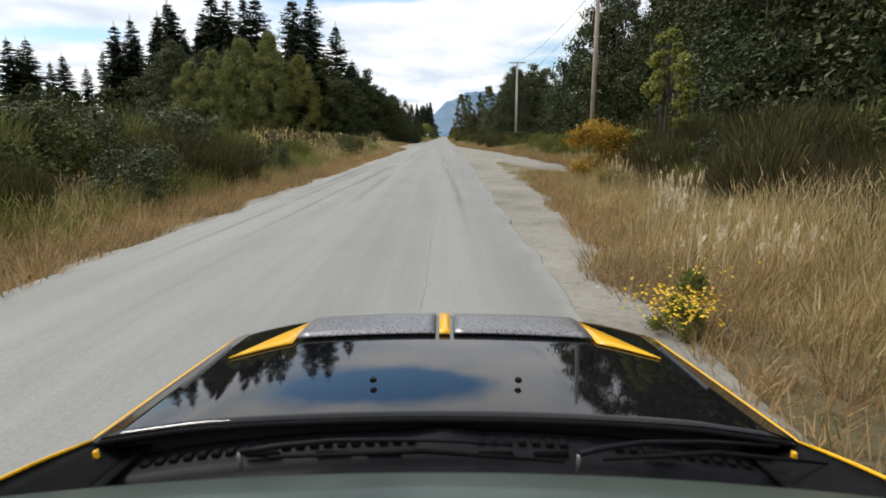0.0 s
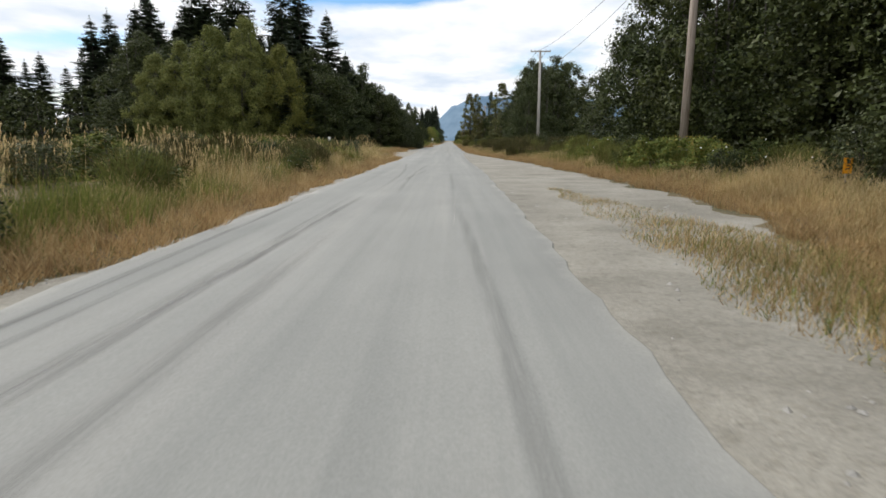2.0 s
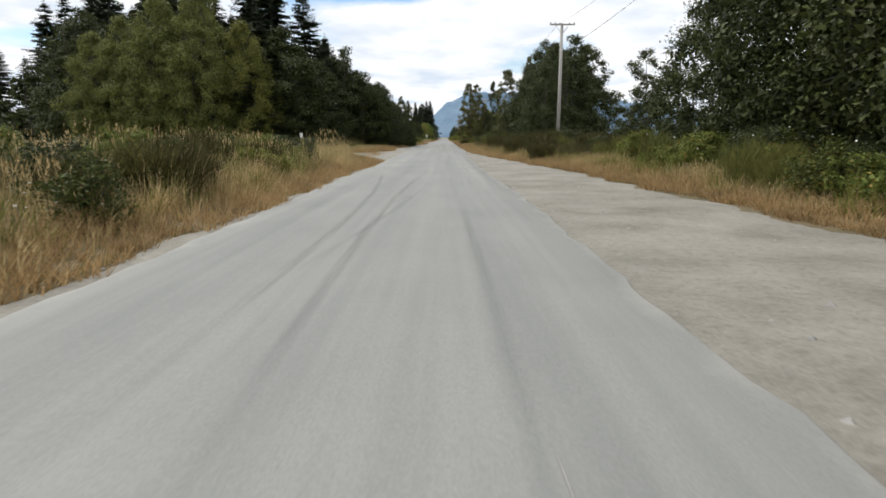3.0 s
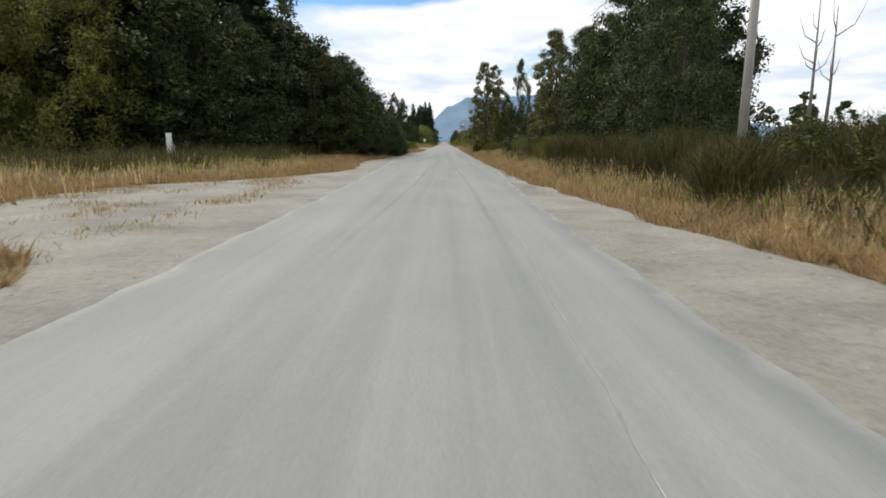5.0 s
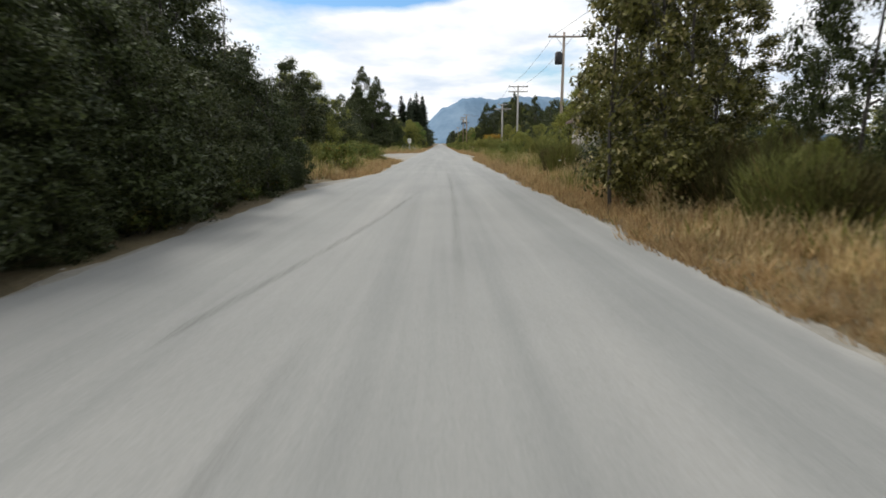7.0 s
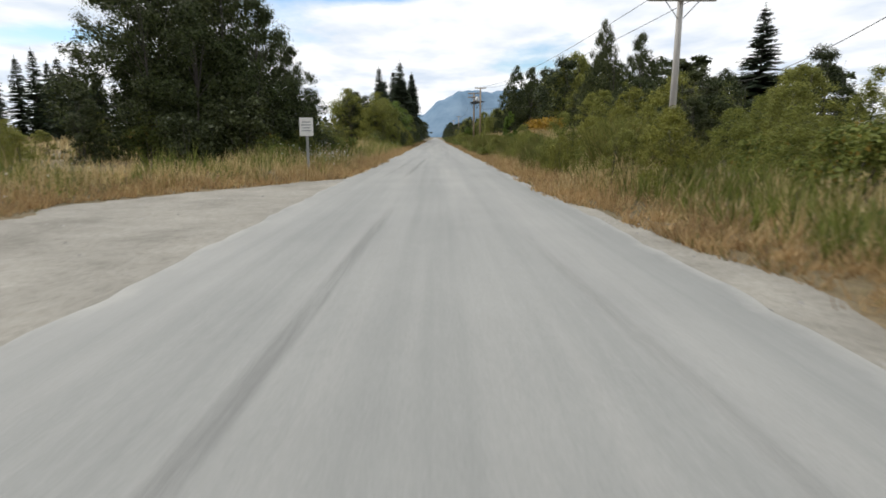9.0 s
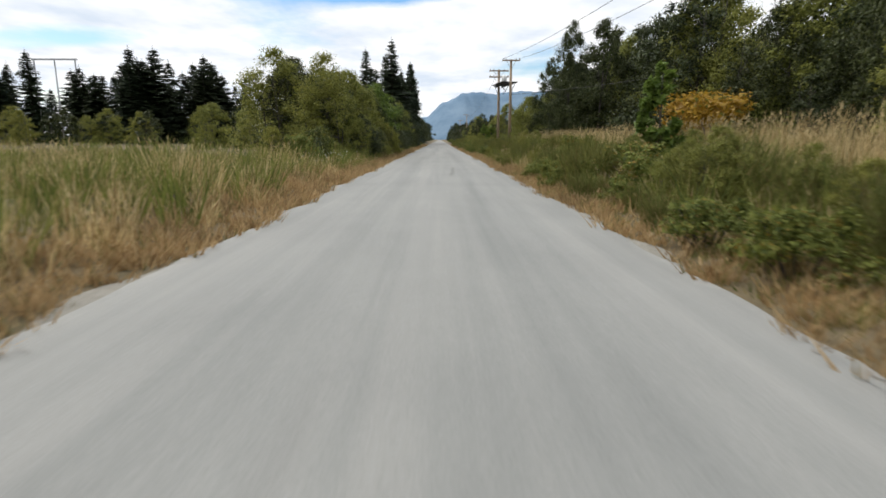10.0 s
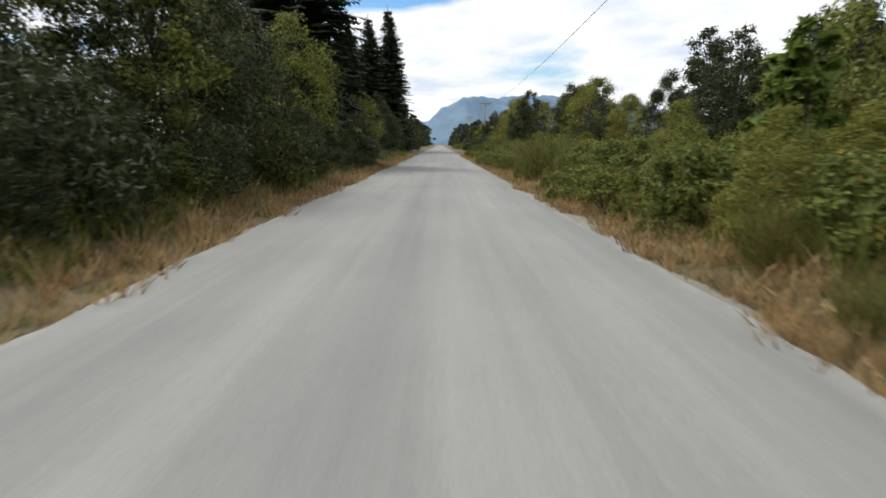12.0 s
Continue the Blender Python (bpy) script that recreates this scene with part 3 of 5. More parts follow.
def make_bush(name, height, width, n, size, mat, slim=0.55, clumps=14, stems=7):
    """A bush from the ground up: thin stems and leaf clumps."""
    root = new(name)
    a = rng.uniform(0, 2 * math.pi, clumps)
    u = rng.uniform(0, 1, clumps)
    r = width / 2 * np.sqrt(rng.uniform(0.03, 1, clumps)) * (1 - 0.45 * u ** 2)
    P = np.stack([r * np.cos(a), r * np.sin(a), height * (0.16 + 0.70 * u)], 1)
    R = np.full(clumps, 0.5) * min(width, height) * rng.uniform(0.30, 0.52, clumps)
    q = crown_leaves(P, R, n // clumps, size, slim)
    q[:, :, 2] = np.maximum(q[:, :, 2], -0.02)
    bm = bmesh.new()
    for i in range(stems):
        tip = P[i % clumps]
        tube(bm, [(tip[0] * 0.15, tip[1] * 0.15, -0.08), (tip[0] * 0.5, tip[1] * 0.5, tip[2] * 0.55), tuple(tip * 1.05)], [0.022, 0.016, 0.005], 5)
    part("woody_base", bm, M_BARK, root)
    part("foliage", loose_mesh("foliage", q), mat, root)
    return root


def make_broom(name, height, width, n, mat):
    """A broom bush: hundreds of thin upright green switches."""
    root = new(name)
    a, r = rng.uniform(0, 2 * math.pi, n), np.sqrt(rng.uniform(0, 1, n)) * width * 0.3
    base = np.stack([r * np.cos(a), r * np.sin(a), rng.uniform(0.0, 0.78, n) * height * (1 - 0.35 * (r / (width * 0.3)) ** 2)], 1)
    out = np.stack([np.cos(a) * 0.5 * r / (width * 0.3), np.sin(a) * 0.5 * r / (width * 0.3), np.full(n, 1.0)], 1) + rng.normal(size=(n, 3)) * 0.38
    out /= np.linalg.norm(out, axis=1, keepdims=True)
    L = height * rng.uniform(0.16, 0.36, n)
    base[:, :2] *= (1 + 0.9 * base[:, 2:3] / height)
    side = np.cross(out, rng.normal(size=(n, 3)))
    side /= np.linalg.norm(side, axis=1, keepdims=True)
    w = 0.0065 * rng.uniform(0.7, 1.6, n)[:, None]
    tip = base + out * L[:, None]
    q = np.stack([base + side * w, base - side * w, tip], 1)
    bm = bmesh.new()
    for i in range(8):
        t = 2 * math.pi * i / 8
        tube(bm, [(0.05 * math.cos(t), 0.05 * math.sin(t), -0.08), (width * 0.2 * math.cos(t), width * 0.2 * math.sin(t), height * 0.4), (width * 0.33 * math.cos(t), width * 0.33 * math.sin(t), height * 0.75)], [0.018, 0.012, 0.004], 5)
    part("woody_base", bm, M_BROOM, root)
    part("foliage", loose_mesh("foliage", q), mat, root)
    return root


# one pattern of each shape; placed far under nothing: every pattern is itself planted as the first of its kind
KINDS = {}


def kind(key, obs, height, label, category):
    KINDS[key] = {"obs": obs, "height": height, "label": label, "category": category, "used": 0}


LABELS = {
    "fir": ("tall dark green fir tree at the edge of the forest", "fir tree"),
    "spruce": ("tall spruce with thin open drooping boughs", "spruce tree"),
    "alder": ("dense dark green alder tree beside the road", "tree"),
    "distant": ("distant dark green broadleaf tree in a wood", "tree"),
    "maple": ("dark green maple tree with large leaves beside the road", "tree"),
    "olive": ("rounded olive green broadleaf tree before dark firs", "tree"),
    "cotton": ("slender cottonwood tree with yellowing leaves at the roadside", "tree"),
    "willow": ("bushy willow tree with grey-green leaves down to the ground", "tree"),
    "sallow": ("bushy yellow-green sallow tree along the road edge", "tree"),
    "old_broom": ("dark brownish broom bush with upright switches on the verge", "bush"),
    "broom": ("dark green broom bush with upright switches on the verge", "bush"),
    "bramble": ("leafy green bramble bush beside the road", "bush"),
    "shrub": ("green leafy shrub standing in tall grass", "shrub"),
    "autumn": ("shrub with orange and yellow autumn leaves", "shrub"),
    "poplar": ("young poplar with small light green leaves beside autumn shrubs", "sapling"),
    "sapling": ("young maple sapling with large light green leaves", "sapling"),
}


def kinds(key, height, obs, name=""):
    kind(key, obs, height, *LABELS[name or key])


kinds("fir", 20, [make_conifer("fir_tree", 20, r, M_FIR, 52, 0.03, p) for r, p in ((3.9, 0.72), (3.4, 0.68), (4.5, 0.8), (3.7, 0.75))])
kinds("far_fir", 20, [make_conifer("fir_tree", 20, r, M_FIR, 42, 0.04, 0.72, 1.5) for r in (4.4, 3.8)], "fir")
kinds("spruce", 18, [make_conifer("spruce_tree", 18, 4.8, M_SPRUCE, 50, 0.04, 0.75)])
kinds("alder", 10, [make_broadleaf("alder_tree", 10, 6.4, 0.03, 100, 130, 0.14, M_ALDER, 0.8, 0, 0.7, 1, 1.6, 0.95), make_broadleaf("alder_tree", 10, 5.6, 0.03, 94, 130, 0.14, M_ALDER, 0.8, 0, 0.7, 1, 1.6, 0.95)])
kinds("near_alder", 10, [make_broadleaf("alder_tree", 10, 6.6, 0.02, 150, 200, 0.092, M_ALDER, 0.75, 0, 0.7, 1, 1.9, 0.9), make_broadleaf("alder_tree", 10, 7.2, 0.02, 156, 200, 0.094, M_ALDER, 0.75, 0.03, 0.7, 2, 1.9, 0.9)], "alder")
kinds("far_alder", 10, [make_broadleaf("broadleaf_tree", 10, 6.4, 0.03, 54, 30, 0.40, M_ALDER, 0.8), make_broadleaf("broadleaf_tree", 10, 7.0, 0.03, 56, 34, 0.40, M_ALDER, 0.8)], "distant")
kinds("olive", 14, [make_broadleaf("maple_tree", 14, 9.6, 0.03, 190, 210, 0.15, M_OLIVE, 0.85, 0, 0.75, 3, 1.5, 0.85), make_broadleaf("maple_tree", 14, 8.2, 0.03, 170, 210, 0.15, M_OLIVE, 0.85, 0, 0.75, 3, 1.5, 0.85)])
kinds("cotton", 10, [make_broadleaf("cottonwood_tree", 10, w, 0.01, 190, 135, 0.105, M_COTTON, 0.85, 0, 0.8, 3, 1.2, 0.8) for w in (4.2, 3.8)])
kinds("willow", 7, [make_broadleaf("willow_tree", 7, w, 0.0, 110, 140, 0.115, M_WILLOW, 0.55, 0, 0.8, 3, 1.5, 0.95) for w in (5.4, 4.6)])
kinds("sallow", 7, [make_broadleaf("sallow_tree", 7, w, 0.0, 110, 140, 0.110, M_SALLOW, 0.6, 0, 0.8, 3, 1.5, 0.95) for w in (5.6, 4.8)])
kinds("far_willow", 7, [make_broadleaf("willow_tree", 7, 5.4, 0.0, 56, 36, 0.30, M_WILLOW, 0.75, 0, 0.8, 3)], "willow")
kinds("broom", 1.7, [make_broom("broom_bush", 1.7, 1.9, 1900, M_BROOM), make_broom("broom_bush", 1.7, 1.6, 1700, M_BROOM)])
kinds("old_broom", 1.7, [make_broom("broom_bush", 1.7, 1.9, 2400, M_OLDBROOM), make_broom("broom_bush", 1.7, 1.7, 2200, M_OLDBROOM)])
kinds("bramble", 1.3, [make_bush("bramble_bush", 1.3, 2.2, 4000, 0.056, M_BRAMBLE, 0.85, 34), make_bush("bramble_bush", 1.3, 2.0, 3700, 0.056, M_BRAMBLE, 0.85, 30)])
kinds("shrub", 2.2, [make_bush("green_shrub", 2.2, 2.2, 3500, 0.074, M_WILLOW, 0.5, 40), make_bush("green_shrub", 2.2, 1.9, 3200, 0.074, M_SHRUB, 0.55, 36)])
kinds("autumn", 1.8, [make_bush("autumn_shrub", 1.8, 1.8, 2600, 0.078, M_AUTUMN, 0.75, 24)])
kinds("maple", 6.5, [make_broadleaf("maple_tree", 6.5, 5.2, 0.0, 110, 80, 0.17, M_MAPLE, 1.0, 0, 0.85, 2, 1.1, 1.0)])
kinds("poplar", 3.4, [make_broadleaf("young_poplar", 3.4, 1.5, 0.06, 34, 90, 0.068, M_SALLOW, 0.85, 0, 0.6, split=True)])
kinds("sapling", 3.4, [make_broadleaf("maple_sapling", 3.4, 1.4, 0.12, 40, 34, 0.19, M_MAPLE, 0.95, 0, 0.6, split=True)])


# open spots before the marker sign where no bush grows: x, y, radius
CLEAR = [(8.7, 23.2, 1.4), (8.0, 21.8, 1.2), (7.2, 20.4, 1.0), (6.3, 19.0, 0.8)]


def plant(key, x, y, h, wide=1.0, group=""):
    if any(math.hypot(x - cx, y - cy) < r for cx, cy, r in CLEAR):
        return None
    k = KINDS[key]
    h = min(h, 1.45) if key == "bramble" else h
    s = h / k["height"]
    z = float(land(x, y)) - 0.04
    turn = Matrix.Rotation(rng.uniform(0, 2 * math.pi), 4, "Z")
    i = k["used"] % len(k["obs"])
    m = Matrix.Translation((x, y, z)) @ turn @ Matrix.Diagonal((s * wide, s * wide, s, 1))
    first = k["used"] < len(k["obs"])
    src = k["obs"][i]
    if first:
        src.matrix_basis = m
        ob = src
    else:
        keep = src.scale.copy()
        src.scale = (1, 1, 1)
        ob = copy_thing(src, m)
        src.scale = keep
    k["used"] += 1
    tagged(ob, k["label"], k["category"], group)
    return ob


def belt(keys, y0, y1, x0, x1, n, h0, h1, wide=(0.85, 1.2), group=""):
    """Plants n of the kinds in a stretch; x0 and x1 are (at y0, at y1) pairs or numbers."""
    xa = x0 if isinstance(x0, tuple) else (x0, x0)
    xb = x1 if isinstance(x1, tuple) else (x1, x1)
    for i in range(n):
        s = (i + rng.uniform(0.1, 0.9)) / n
        y = y0 + (y1 - y0) * s
        lo, hi = xa[0] + (xa[1] - xa[0]) * s, xb[0] + (xb[1] - xb[0]) * s
        plant(keys[int(rng.integers(len(keys)))], lo + (hi - lo) * rng.random(), y, rng.uniform(h0, h1), rng.uniform(*wide), group)


# ---- left of the road: forest behind a field, then trees up to the edge ----
for i in range(28):
    s = i / 27
    plant("fir", -19 - 76 * s + rng.uniform(-2, 2), 104 + 58 * s + rng.uniform(-4, 6), (24.5 + 6.0 * min(1, s / 0.3) - 4.0 * max(0, s - 0.5) / 0.5) * rng.uniform(0.78, 1.04), rng.uniform(0.95, 1.3), "firs of the forest edge")
belt(["fir"], 158, 176, -92, -122, 9, 20, 27, (0.95, 1.3), "firs of the forest edge")
belt(["far_fir"], 108, 150, (-26, -52), (-36, -82), 18, 17, 23, (0.9, 1.3), "firs of the forest edge")
for x, y, h, w in ((-20.4, 87, 12.6, 0.8), (-24.4, 85.5, 15.6, 0.8), (-29.2, 87, 14.8, 0.85), (-34, 89, 13.2, 0.9), (-38.5, 91, 12.0, 0.9), (-26.5, 93, 16.6, 0.8)):
    plant("olive", x, y, h, w, "broadleaf trees of the forest edge")
for x, y, h in ((-15.8, 90.5, 10.8), (-13.6, 95, 9.6)):
    plant("near_alder", x, y, h, 0.95, "trees of the forest edge")
belt(["fir"], 89, 100, -15.5, -20, 9, 11, 14, (0.9, 1.2), "trees of the forest edge")
belt(["fir", "near_alder", "fir"], 90, 102, (-18, -46), (-20, -50), 13, 11, 17, (1.0, 1.3), "trees of the forest edge")
belt(["near_alder", "fir", "near_alder"], 91, 101, (-15, -40), (-18, -46), 15, 10, 14, (1.1, 1.5), "firs of the forest edge")
belt(["fir", "near_alder", "fir"], 96, 112, (-13, -14), (-15, -18), 9, 11, 15, (1.0, 1.3), "firs of the forest edge")
belt(["far_alder"], 110, 150, (-46, -100), (-60, -120), 14, 9, 13, (1.0, 1.3), "trees of the forest edge")
belt(["alder"], 100, 122, -12, -17, 9, 9.5, 13.0, (1.0, 1.25), "trees of the forest edge")
belt(["alder", "willow"], 122, 136, -12.5, -17, 7, 6.5, 8.5, (1.0, 1.25), "trees of the forest edge")
belt(["willow", "near_alder", "willow"], 101, 117, -8.2, -9.4, 9, 6.5, 8.5, (0.95, 1.2), "bushy trees along the left edge")
belt(["willow", "near_alder", "willow"], 117, 128, -8.0, -9.6, 8, 5.6, 7.2, (0.95, 1.2), "bushy trees along the left edge")
belt(["willow", "near_alder"], 101, 112, (-6.6, -5.2), (-7.0, -5.6), 8, 2.4, 3.8, (0.9, 1.1), "bushy trees along the left edge")
belt(["willow", "near_alder"], 112, 127, (-5.0, -5.6), (-5.3, -6.0), 13, 2.4, 4.0, (0.9, 1.1), "bushy trees along the left edge")
belt(["shrub", "willow"], 110, 126.5, (-4.5, -4.8), (-4.7, -5.0), 16, 1.2, 2.0, (0.9, 1.2), "bushes along the left edge")
belt(["sallow", "willow", "sallow"], 137, 160, (-9.5, -7), (-13, -12), 13, 4.4, 6.4, (0.9, 1.2), "trees beyond the roadside grass")
belt(["far_alder"], 150, 240, (-45, -60), (-60, -100), 14, 6, 9, (1.0, 1.3), "trees behind the meadow")
for x, y, h, w in ((-12.2, 200, 12.6, 0.62), (-10.2, 199.5, 9.6, 0.66), (-13.4, 201, 9.2, 0.7), (-8.4, 198.5, 7.4, 0.85), (-13.6, 196, 7.8, 0.9), (-10.6, 196.5, 6.8, 0.9),
                   (-10.8, 204, 11.6, 0.6), (-7.4, 201, 5.6, 0.9), (-14.0, 205, 9.4, 0.75), (-13.0, 198.4, 9.8, 0.8)):
    plant("near_alder", x, y, h, w, "clump of trees by the lay-by")
belt(["willow", "alder", "shrub"], 193, 204, -6.8, -14, 16, 2.2, 3.8, (0.9, 1.1), "bushes under the clump of trees")
belt(["far_fir"], 302, 330, -38, -66, 26, 12.0, 17.0, (1.2, 1.6), "far firs behind the meadow")
belt(["far_fir"], 312, 330, -80, -98, 10, 13, 16, (0.9, 1.2), "far firs behind the meadow")
belt(["far_fir"], 255, 282, -62, -86, 12, 12, 15, (0.9, 1.2), "dark firs beyond the meadow")
belt(["far_fir"], 285, 345, (-62, -40), (-120, -80), 20, 11.5, 15.5, (1.2, 1.6), "far firs behind the meadow")
belt(["far_fir"], 215, 250, -78, -100, 9, 13, 17, (0.9, 1.2), "dark firs beyond the meadow")
belt(["sallow", "far_willow"], 264, 300, (-20, -16), (-58, -60), 22, 3.6, 5.4, (0.9, 1.3), "low trees behind the meadow")
belt(["sallow", "sallow", "sallow", "willow"], 243, 264, (-9.6, -10.5), (-10.8, -14.5), 12, 5.6, 7.0, (1.0, 1.25), "rounded trees behind the meadow")
belt(["sallow", "sallow", "willow", "sallow"], 241, 262, -6.6, -8.6, 16, 4.8, 6.4, (0.95, 1.2), "bushy trees along the left edge")
belt(["near_alder", "willow"], 260, 269, -6.8, -8.2, 5, 4.8, 6.0, (0.85, 1.1), "bushy trees along the left edge")
plant("maple", -6.4, 264.8, 6.6, 0.95)
plant("near_alder", -7.1, 268.4, 6.4, 0.8, "bushy trees along the left edge")
belt(["willow", "alder", "sallow"], 270, 282, -6.2, -8.6, 8, 2.0, 3.0, (0.85, 1.1), "bushy trees along the left edge")
belt(["near_alder", "sallow", "willow", "sallow"], 283, 308, -6.6, -8.6, 14, 5.6, 7.4, (0.85, 1.1), "bushy trees along the left edge")
belt(["sallow", "bramble", "shrub"], 229, 240, -6.0, -7.6, 9, 1.0, 2.2, (0.9, 1.2), "bushes along the left edge")
belt(["sallow", "sallow", "shrub", "willow"], 240, 247, -4.3, -5.8, 9, 1.4, 3.0, (0.9, 1.3), "bushes along the left edge")
belt(["sallow", "willow", "shrub", "sallow"], 246, 266, -4.0, -5.4, 19, 1.2, 2.8, (0.9, 1.3), "bushes along the left edge")
belt(["willow", "shrub", "willow", "near_alder"], 266, 314, -4.2, -5.6, 45, 1.2, 2.8, (0.9, 1.3), "bushes along the left edge")
plant("spruce", -8.3, 309.5, 18.8, 1.0)
belt(["far_fir"], 318, 420, -9, -15, 24, 14, 19, (0.85, 1.1), "conifers along the road ahead")
belt(["far_fir"], 365, 395, -8, -16, 8, 19, 23, (0.85, 1.1), "conifers along the road ahead")
belt(["willow", "sallow", "near_alder"], 312, 380, -6.5, -8, 14, 4, 7, (0.9, 1.2), "trees along the road ahead")
belt(["far_alder", "far_willow"], 380, 460, -6.5, -8, 12, 4, 7, (0.9, 1.2), "trees along the road ahead")
belt(["far_fir", "far_alder"], 430, 760, -9, -16, 30, 10, 16, (1.0, 1.3), "trees along the road ahead")
# ---- right of the road ----
for x, y, h in ((13.4, 52.4, 8.6), (13.8, 49.1, 11.0), (13.8, 44.4, 12.6), (14.4, 40.6, 13.5)):
    plant("near_alder", x, y, h, 0.95, "trees behind the right verge")
belt(["near_alder", "near_alder", "willow"], 1.9, 24, 13.8, 15.8, 11, 9.6, 12.0, (0.95, 1.15), "trees behind the right verge")
belt(["near_alder"], 24, 38.5, 16.0, 17.6, 8, 11, 13.5, (0.95, 1.1), "trees behind the right verge")
belt(["alder"], 33.6, 52.7, 15, 19, 9, 8.5, 10.5, (1.0, 1.2), "trees behind the right verge")
belt(["alder"], -0.4, 54.5, 18, 26, 14, 9, 12, (1.0, 1.3), "trees behind the right verge")
for x, y, h in ((12.2, 59, 6.0), (14.5, 64.4, 5.0), (16.5, 61.6, 4.6), (15.2, 70, 3.6)):
    plant("alder", x, y, h, 1.0, "low trees in the gap")
belt(["willow", "alder"], 80, 125, (30, 34), (44, 60), 10, 3.6, 5.2, (0.9, 1.3), "low trees in the gap")
for x, y, h, w in ((9.8, 79, 7.4, 0.8), (11.2, 83, 9.2, 0.9), (12.0, 87, 10.6, 0.95), (12.2, 93, 11.6, 0.95), (12.4, 99, 10.2, 0.9), (12.8, 105, 10.4, 0.9), (13.0, 110, 11.3, 0.85),
                   (13.2, 120, 7.6, 0.9), (12.8, 126, 5.0, 0.9), (13.0, 133, 5.0, 0.9), (11.2, 96, 8.5, 0.9), (11.4, 113, 6.6, 0.9), (8.3, 117.5, 9.6, 0.42)):
    plant("near_alder", x, y, h, w, "trees behind the right verge")
belt(["alder"], 84, 114, (13.5, 17), (15.0, 22), 9, 9, 12.5, (1.0, 1.2), "trees behind the right verge")
for x, y, h, w in ((4.5, 118.0, 9.5, 0.85), (5.9, 122.5, 9.7, 1.0), (7.4, 121.5, 6.0, 1.1), (9.2, 109.0, 6.2, 1.1), (8.8, 101.0, 9.5, 1.1), (20.0, 161, 19, 0.7)):
    plant("cotton", x, y, h, w, "slender trees close to the road")
belt(["alder", "sallow", "willow"], 142, 215, (16, 15), (36, 28), 24, 3.4, 5.4, (0.9, 1.2), "trees behind the right verge")
belt(["willow", "sallow"], 150, 212, (11, 11), (14, 14), 16, 2.6, 4.2, (0.9, 1.3), "low trees behind the right verge")
belt(["sallow", "willow", "sallow"], 194, 232, 12, 25, 22, 3.4, 5.4, (0.95, 1.3), "low trees behind the right verge")
belt(["alder", "willow"], 212, 226, 15, 21, 6, 4.5, 6.0, (0.95, 1.2), "low trees behind the right verge")
belt(["alder", "sallow", "willow"], 227, 238, 15, 19, 5, 6.5, 8.5, (0.95, 1.2), "trees behind the right verge")
belt(["alder", "sallow", "willow"], 238, 262, 15, 19, 11, 9.0, 12.0, (0.95, 1.2), "trees behind the right verge")
for x, y, h, w in ((14.6, 221, 10.6, 0.5), (15.6, 224, 9.0, 0.7), (12.1, 257, 11.0, 0.6), (13.4, 252, 10.4, 0.75), (11.6, 263, 8.8, 0.7), (11.4, 254.5, 8.4, 0.6), (17.5, 232, 9.5, 0.7), (19.5, 226, 10.5, 0.6)):
    plant("near_alder", x, y, h, w, "trees behind the right verge")
belt(["alder"], 236, 330, 20, 32, 18, 9, 12, (1.0, 1.3), "trees behind the right verge")
belt(["sallow", "willow", "sallow"], 268, 286, 9.5, 14, 9, 4.4, 6.4, (0.9, 1.2), "trees behind the right verge")
belt(["sallow", "willow", "sallow"], 286, 314, 9.5, 14, 12, 3.2, 4.8, (0.9, 1.2), "trees behind the right verge")
belt(["sallow", "willow", "sallow", "alder"], 314, 400, 8.8, 14, 34, 5.2, 6.8, (0.9, 1.25), "trees along the road ahead")
belt(["far_willow", "far_alder"], 400, 520, 7.6, 13, 30, 5.0, 7.6, (0.9, 1.3), "trees along the road ahead")
belt(["far_alder", "far_fir"], 520, 760, 9, 18, 24, 7, 11, (1.0, 1.3), "trees along the road ahead")
belt(["alder", "alder", "willow"], 262, 286, 15.0, 21.0, 13, 8.0, 11.0, (0.95, 1.2), "trees behind the right verge")
belt(["alder", "willow"], 286, 306, 12.5, 17.0, 9, 4.6, 6.2, (0.95, 1.2), "trees behind the right verge")
belt(["sallow", "shrub"], 126, 142, 6.6, 9.4, 10, 2.2, 4.2, (0.9, 1.2), "bushes before the shed")
plant("spruce", 47.5, 256, 19.5, 1.1)
belt(["far_alder"], 140, 230, 45, 80, 12, 6, 9, (1.0, 1.3), "far trees on the right")

# ---- bushes of the verges ----
belt(["old_broom", "old_broom", "shrub"], 2.5, 15.8, 5.7, 7.0, 14, 1.1, 1.6, (0.8, 1.1), "bushes of the right verge")
belt(["old_broom", "broom", "old_broom", "shrub"], 1.3, 24.9, 6.6, 10.5, 44, 1.6, 2.2, (0.9, 1.25), "bushes of the right verge")
plant("autumn", 5.0, 14.1, 1.7, 0.95)
plant("autumn", 5.75, 14.6, 1.6, 0.8)
plant("broom", 4.9, 11.6, 0.8, 1.0)
plant("broom", 5.6, 9.5, 1.0, 1.0)
plant("autumn", 5.7, 15.9, 1.9, 0.7)
plant("poplar", 6.1, 11.9, 3.2, 0.9)
plant("poplar", 6.9, 14.2, 3.8, 1.1)
plant("poplar", 7.7, 16.9, 4.2, 1.2)
belt(["bramble", "shrub", "broom", "bramble"], 29.2, 54.5, 8.4, 11.5, 32, 1.0, 1.9, (0.9, 1.3), "bushes of the right verge")
belt(["old_broom", "shrub"], 63.5, 75.8, 8.0, 14.0, 14, 1.4, 2.0, (1.0, 1.3), "bushes of the right verge")
